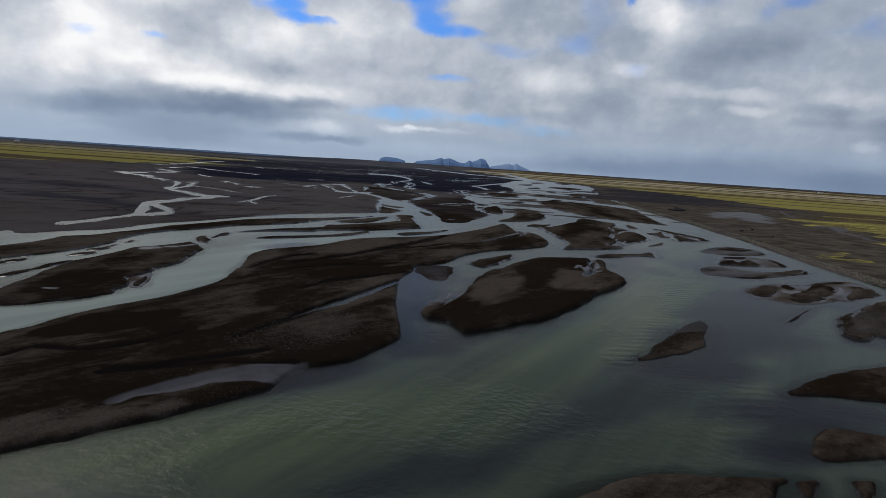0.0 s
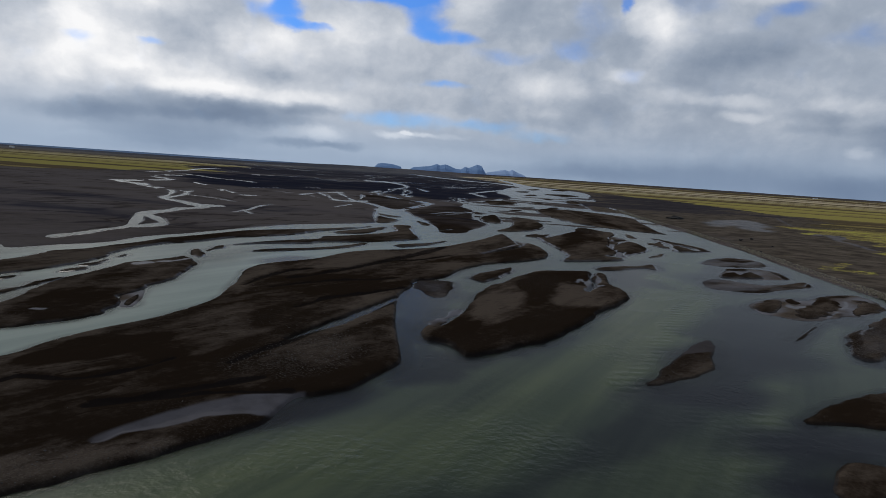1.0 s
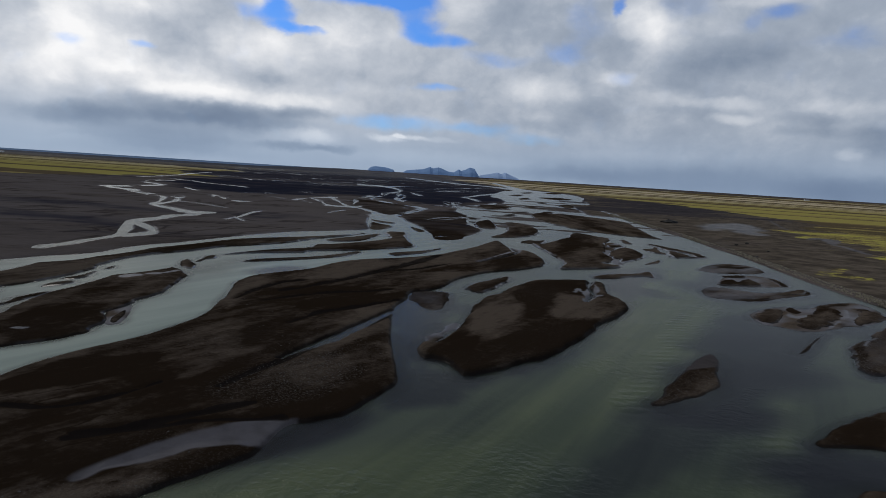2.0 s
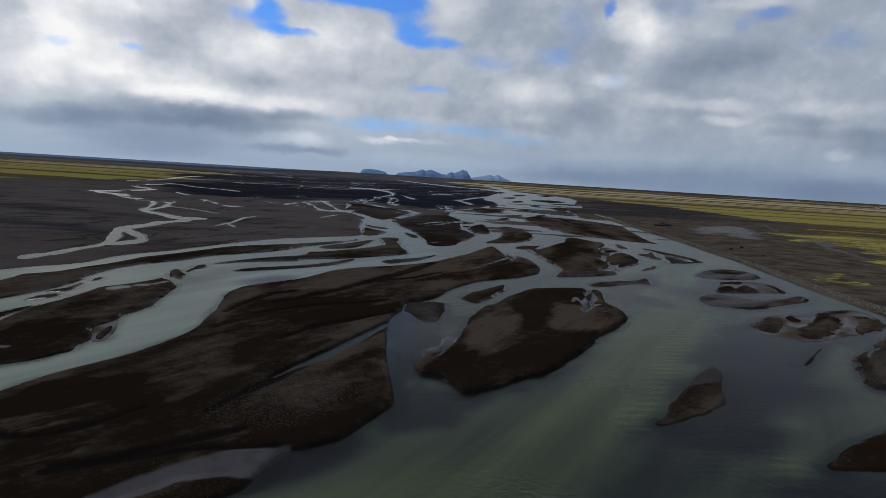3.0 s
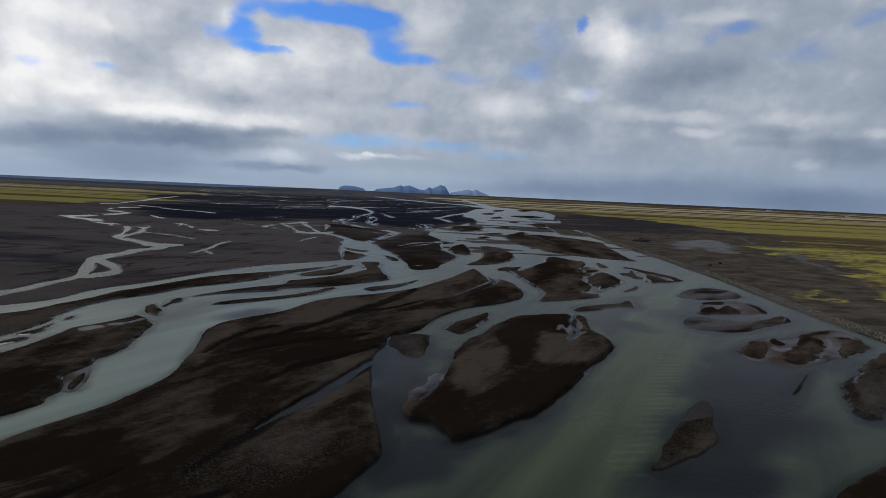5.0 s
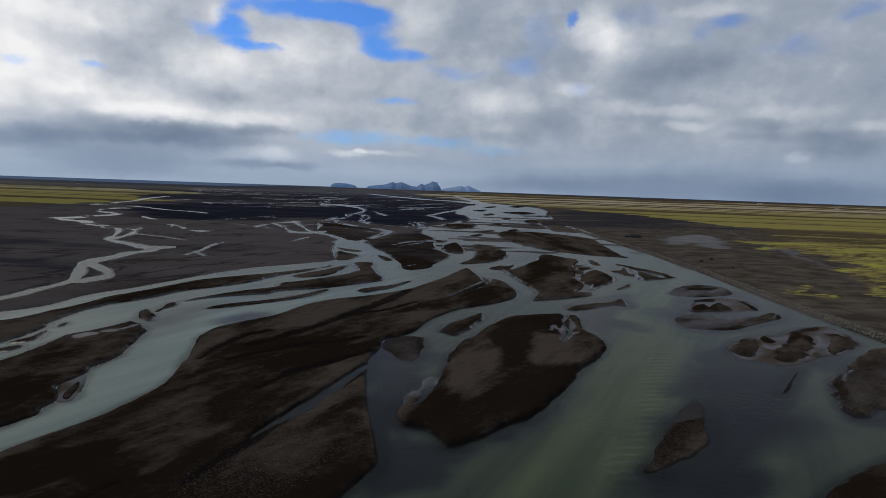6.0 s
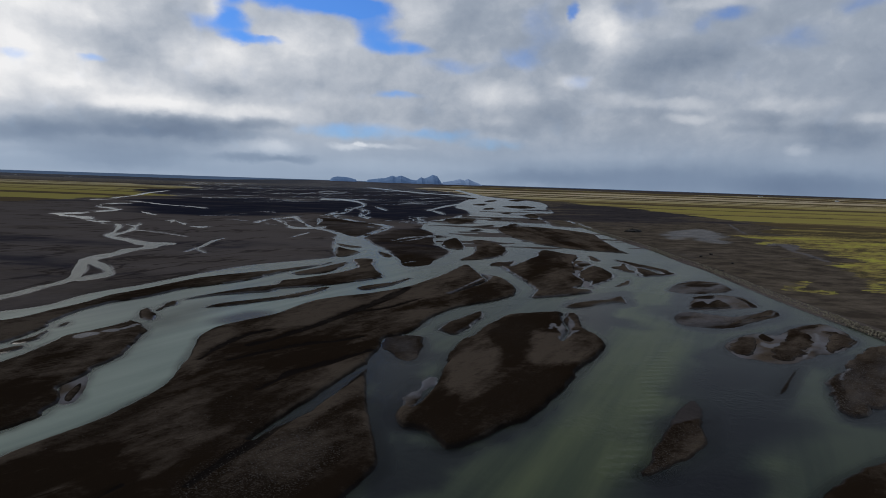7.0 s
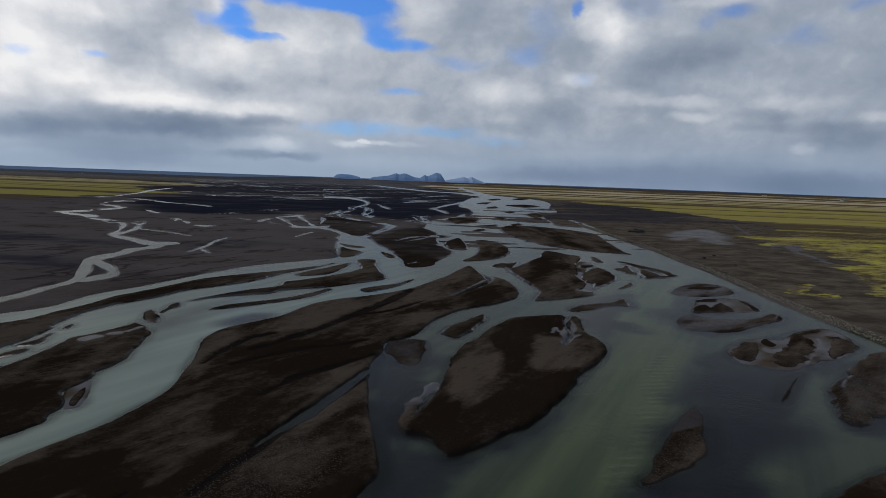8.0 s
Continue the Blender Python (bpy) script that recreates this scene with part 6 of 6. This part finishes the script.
def stone_dyke():
    """Rows of boulders on the bank; the near stretch stone by stone, the rest as one mesh."""
    base = new("stone_dyke")
    base.location = (dyke[0][0], dyke[0][1], 0)
    tagged(base, "long dyke of pale brown boulders along the river bank", "dyke")
    shapes = [boulder(k, 1.0) for k in range(7)]
    forms = [(np.array([v.co[:] for v in m.vertices]), np.array([p.vertices[:] for p in m.polygons])) for m in shapes]
    pick = random.Random(21)
    line = np.vstack([dyke[0] + (dyke[0] - dyke[6]) * 1.2, dyke, dyke[-1] + (dyke[-1] - dyke[-7]) * 1.6])
    near, verts, faces, count = 0, [], [], 0
    for a, b in zip(line, line[1:]):
        length = math.hypot(b[0] - a[0], b[1] - a[1])
        side = np.array([-(b[1] - a[1]), b[0] - a[0]]) / max(length, 1e-6)
        for _ in range(int(length * 9.0)):
            s, across = pick.random(), pick.uniform(-2.5, 0.5)
            x, y = a[:2] + (b[:2] - a[:2]) * s - side * across
            size = pick.uniform(0.38, 0.8) * (1.3 if pick.random() < 0.12 else 1)
            d = across + 2.6
            z = 0.1 + 0.35 * (1 - math.exp(-d / 1.5)) + 0.9 * math.exp(-((d - 4.0) / 2.2) ** 2) + pick.uniform(0.0, 0.3)
            turn = Euler((pick.uniform(0, 6), pick.uniform(0, 6), pick.uniform(0, 6)))
            k = pick.randrange(7)
            if y < 236 and near < 300 and y > 176 and pick.random() < 0.8:
                ob = new("boulder", shapes[k])
                ob.parent = base
                ob.matrix_basis = Matrix.LocRotScale(Vector((x, y, z)) - base.location, turn, Vector((size,) * 3))
                near += 1
                continue
            co, tri = forms[k]
            verts.append(co * size @ np.array(turn.to_matrix()).T + (x, y, z) - np.array(base.location))
            faces.append(tri + count)
            count += len(co)
    mesh = bpy.data.meshes.new("riprap")
    mesh.from_pydata(np.vstack(verts).tolist(), [], np.vstack(faces).tolist())
    mesh.materials.append(STONE)
    rest = new("riprap", mesh)
    rest.parent = base
    tagged(rest, "rows of pale brown boulders", kind="stuff")


stone_dyke()

# ---------------------------------------------------------------- far islands
def island(label, base, profile, deep=160.0, rock=HAZED_ROCK, wide=1.0, tall=0.9):
    """A far rocky island: a ridge line of heights along x, with slopes to both sides."""
    p = np.array([(a[0] + (b[0] - a[0]) * k / 6, a[1] + (b[1] - a[1]) * k / 6 + 2.5 * noise.noise((a[0] / 9 + k, base, 0))) for a, b in zip(profile, profile[1:]) for k in range(6)] + [profile[-1]])
    p = np.stack([p[0, 0] + (p[:, 0] - p[0, 0]) * wide, 17 + (p[:, 1] - 17) * tall], 1)
    bm = bmesh.new()
    rows = []
    for k, (back, part) in enumerate(((-1, 0.0), (-0.8, 0.45), (-0.35, 0.85), (0, 1.0), (0.4, 0.8), (1, 0.0))):
        rows.append([bm.verts.new((x, base + back * deep * (0.4 + 0.6 * z / 100), 17 + max(part * (z - 17) * (1 + 0.1 * noise.noise((x / 60, k * 3.1, 0))) if part < 1 else z - 17, -4))) for x, z in p])
    for a, b in zip(rows, rows[1:]):
        for i in range(len(p) - 1):
            bm.faces.new((a[i], a[i + 1], b[i + 1], b[i]))
    mesh = bpy.data.meshes.new("island")
    bm.to_mesh(mesh)
    bm.free()
    mesh.materials.append(rock)
    return tagged(new("island", mesh), label, "island", "islands on the horizon", kind="structure")


island("flat-topped blue rocky island on the horizon", 4720, [(-482, 14), (-477, 46), (-466, 60), (-440, 68), (-400, 66), (-376, 63), (-352, 54), (-328, 44), (-318, 14)], wide=1.2, tall=0.75)
island("jagged blue island ridge on the horizon", 4740, [(-240, 14), (-207, 42), (-142, 52), (-82, 60), (-30, 82), (-7, 72), (32, 84), (68, 70), (108, 54), (148, 50), (183, 76), (203, 66), (233, 78), (266, 98), (300, 90), (330, 40), (338, 14)])
island("faint blue island far off in haze", 4780, [(322, 14), (345, 44), (400, 60), (450, 78), (478, 66), (498, 84), (530, 62), (570, 42), (600, 14)], rock=PALE_HAZED_ROCK, wide=1.2, tall=0.8)


# ---------------------------------------------------------------- farms and a mound
def part(name, bm, material, parent, label=""):
    mesh = bpy.data.meshes.new(name)
    bm.to_mesh(mesh)
    bm.free()
    mesh.materials.append(material)
    ob = new(name, mesh)
    ob.parent = parent
    return tagged(ob, label)


def farmhouse(x, y, z, turn, long, wide, tall):
    """A plain gabled farm building far off on the plain."""
    base = new("farmhouse")
    base.matrix_world = pose(x, y, z, 0, 0, turn)
    tagged(base, "tiny white farmhouse far off on the plain", "house", "farms on the plain")
    a, b = long / 2, wide / 2
    bm = bmesh.new()
    low = [bm.verts.new(p) for p in ((-a, -b, -1), (a, -b, -1), (a, b, -1), (-a, b, -1))]
    top = [bm.verts.new(p) for p in ((-a, -b, tall), (a, -b, tall), (a, b, tall), (-a, b, tall))]
    ridge = [bm.verts.new(p) for p in ((-a, 0, tall * 1.6), (a, 0, tall * 1.6))]
    for i in range(4):
        bm.faces.new((low[i], low[(i + 1) % 4], top[(i + 1) % 4], top[i]))
    bm.faces.new((top[1], top[2], ridge[1])), bm.faces.new((top[3], top[0], ridge[0]))
    part("wall", bm, PLASTER, base)
    bm = bmesh.new()
    for s in (-1, 1):
        p = [(-a - 0.4, s * (b + 0.5), tall - 0.3), (a + 0.4, s * (b + 0.5), tall - 0.3), (a + 0.4, 0, tall * 1.6 + 0.15), (-a - 0.4, 0, tall * 1.6 + 0.15)]
        slab = [bm.verts.new(q) for q in p] + [bm.verts.new((q[0], q[1], q[2] + 0.25)) for q in p]
        for f in ((0, 1, 2, 3), (4, 5, 6, 7), (0, 1, 5, 4), (1, 2, 6, 5), (2, 3, 7, 6), (3, 0, 4, 7)):
            bm.faces.new([slab[k] for k in f])
    part("roof", bm, SHEET_ROOF, base, "grey metal roof")


for row in ((2330.0, 3940.0, 9.5, 12, 22, 10, 5), (2362.0, 3970.0, 10.0, 80, 15, 9, 4), (2500.0, 3450.0, 1.5, 30, 26, 11, 5), (-2000.0, 3000.0, 1.5, -20, 24, 10, 5)):
    farmhouse(*row)


def earth_mound(x, y, long, wide, tall):
    bm = bmesh.new()
    bmesh.ops.create_icosphere(bm, subdivisions=3, radius=1)
    for v in bm.verts:
        k = 1 + 0.5 * noise.noise(v.co * 1.7 + Vector((x, y, 0)))
        v.co = Vector((v.co.x * long * k, v.co.y * wide * k, v.co.z * tall * k))
    mesh = bpy.data.meshes.new("earth_mound")
    bm.to_mesh(mesh)
    bm.free()
    mesh.materials.append(EARTH)
    ob = new("earth_mound", mesh)
    ob.location = (x, y, 1.2)
    tagged(ob, "low dark mound of earth behind the dyke", "mound")


earth_mound(215.5, 588.0, 7.0, 5.0, 2.6)
for row in [
    (182.0, 390.4, 1.0, 0.9, 0.5), (195.8, 405, 1.2, 0.9, 0.5), (160.4, 324.4, 0.9, 0.7, 0.3), (184.5, 358.2, 0.8, 0.7, 0.3)
]:
    earth_mound(*row)
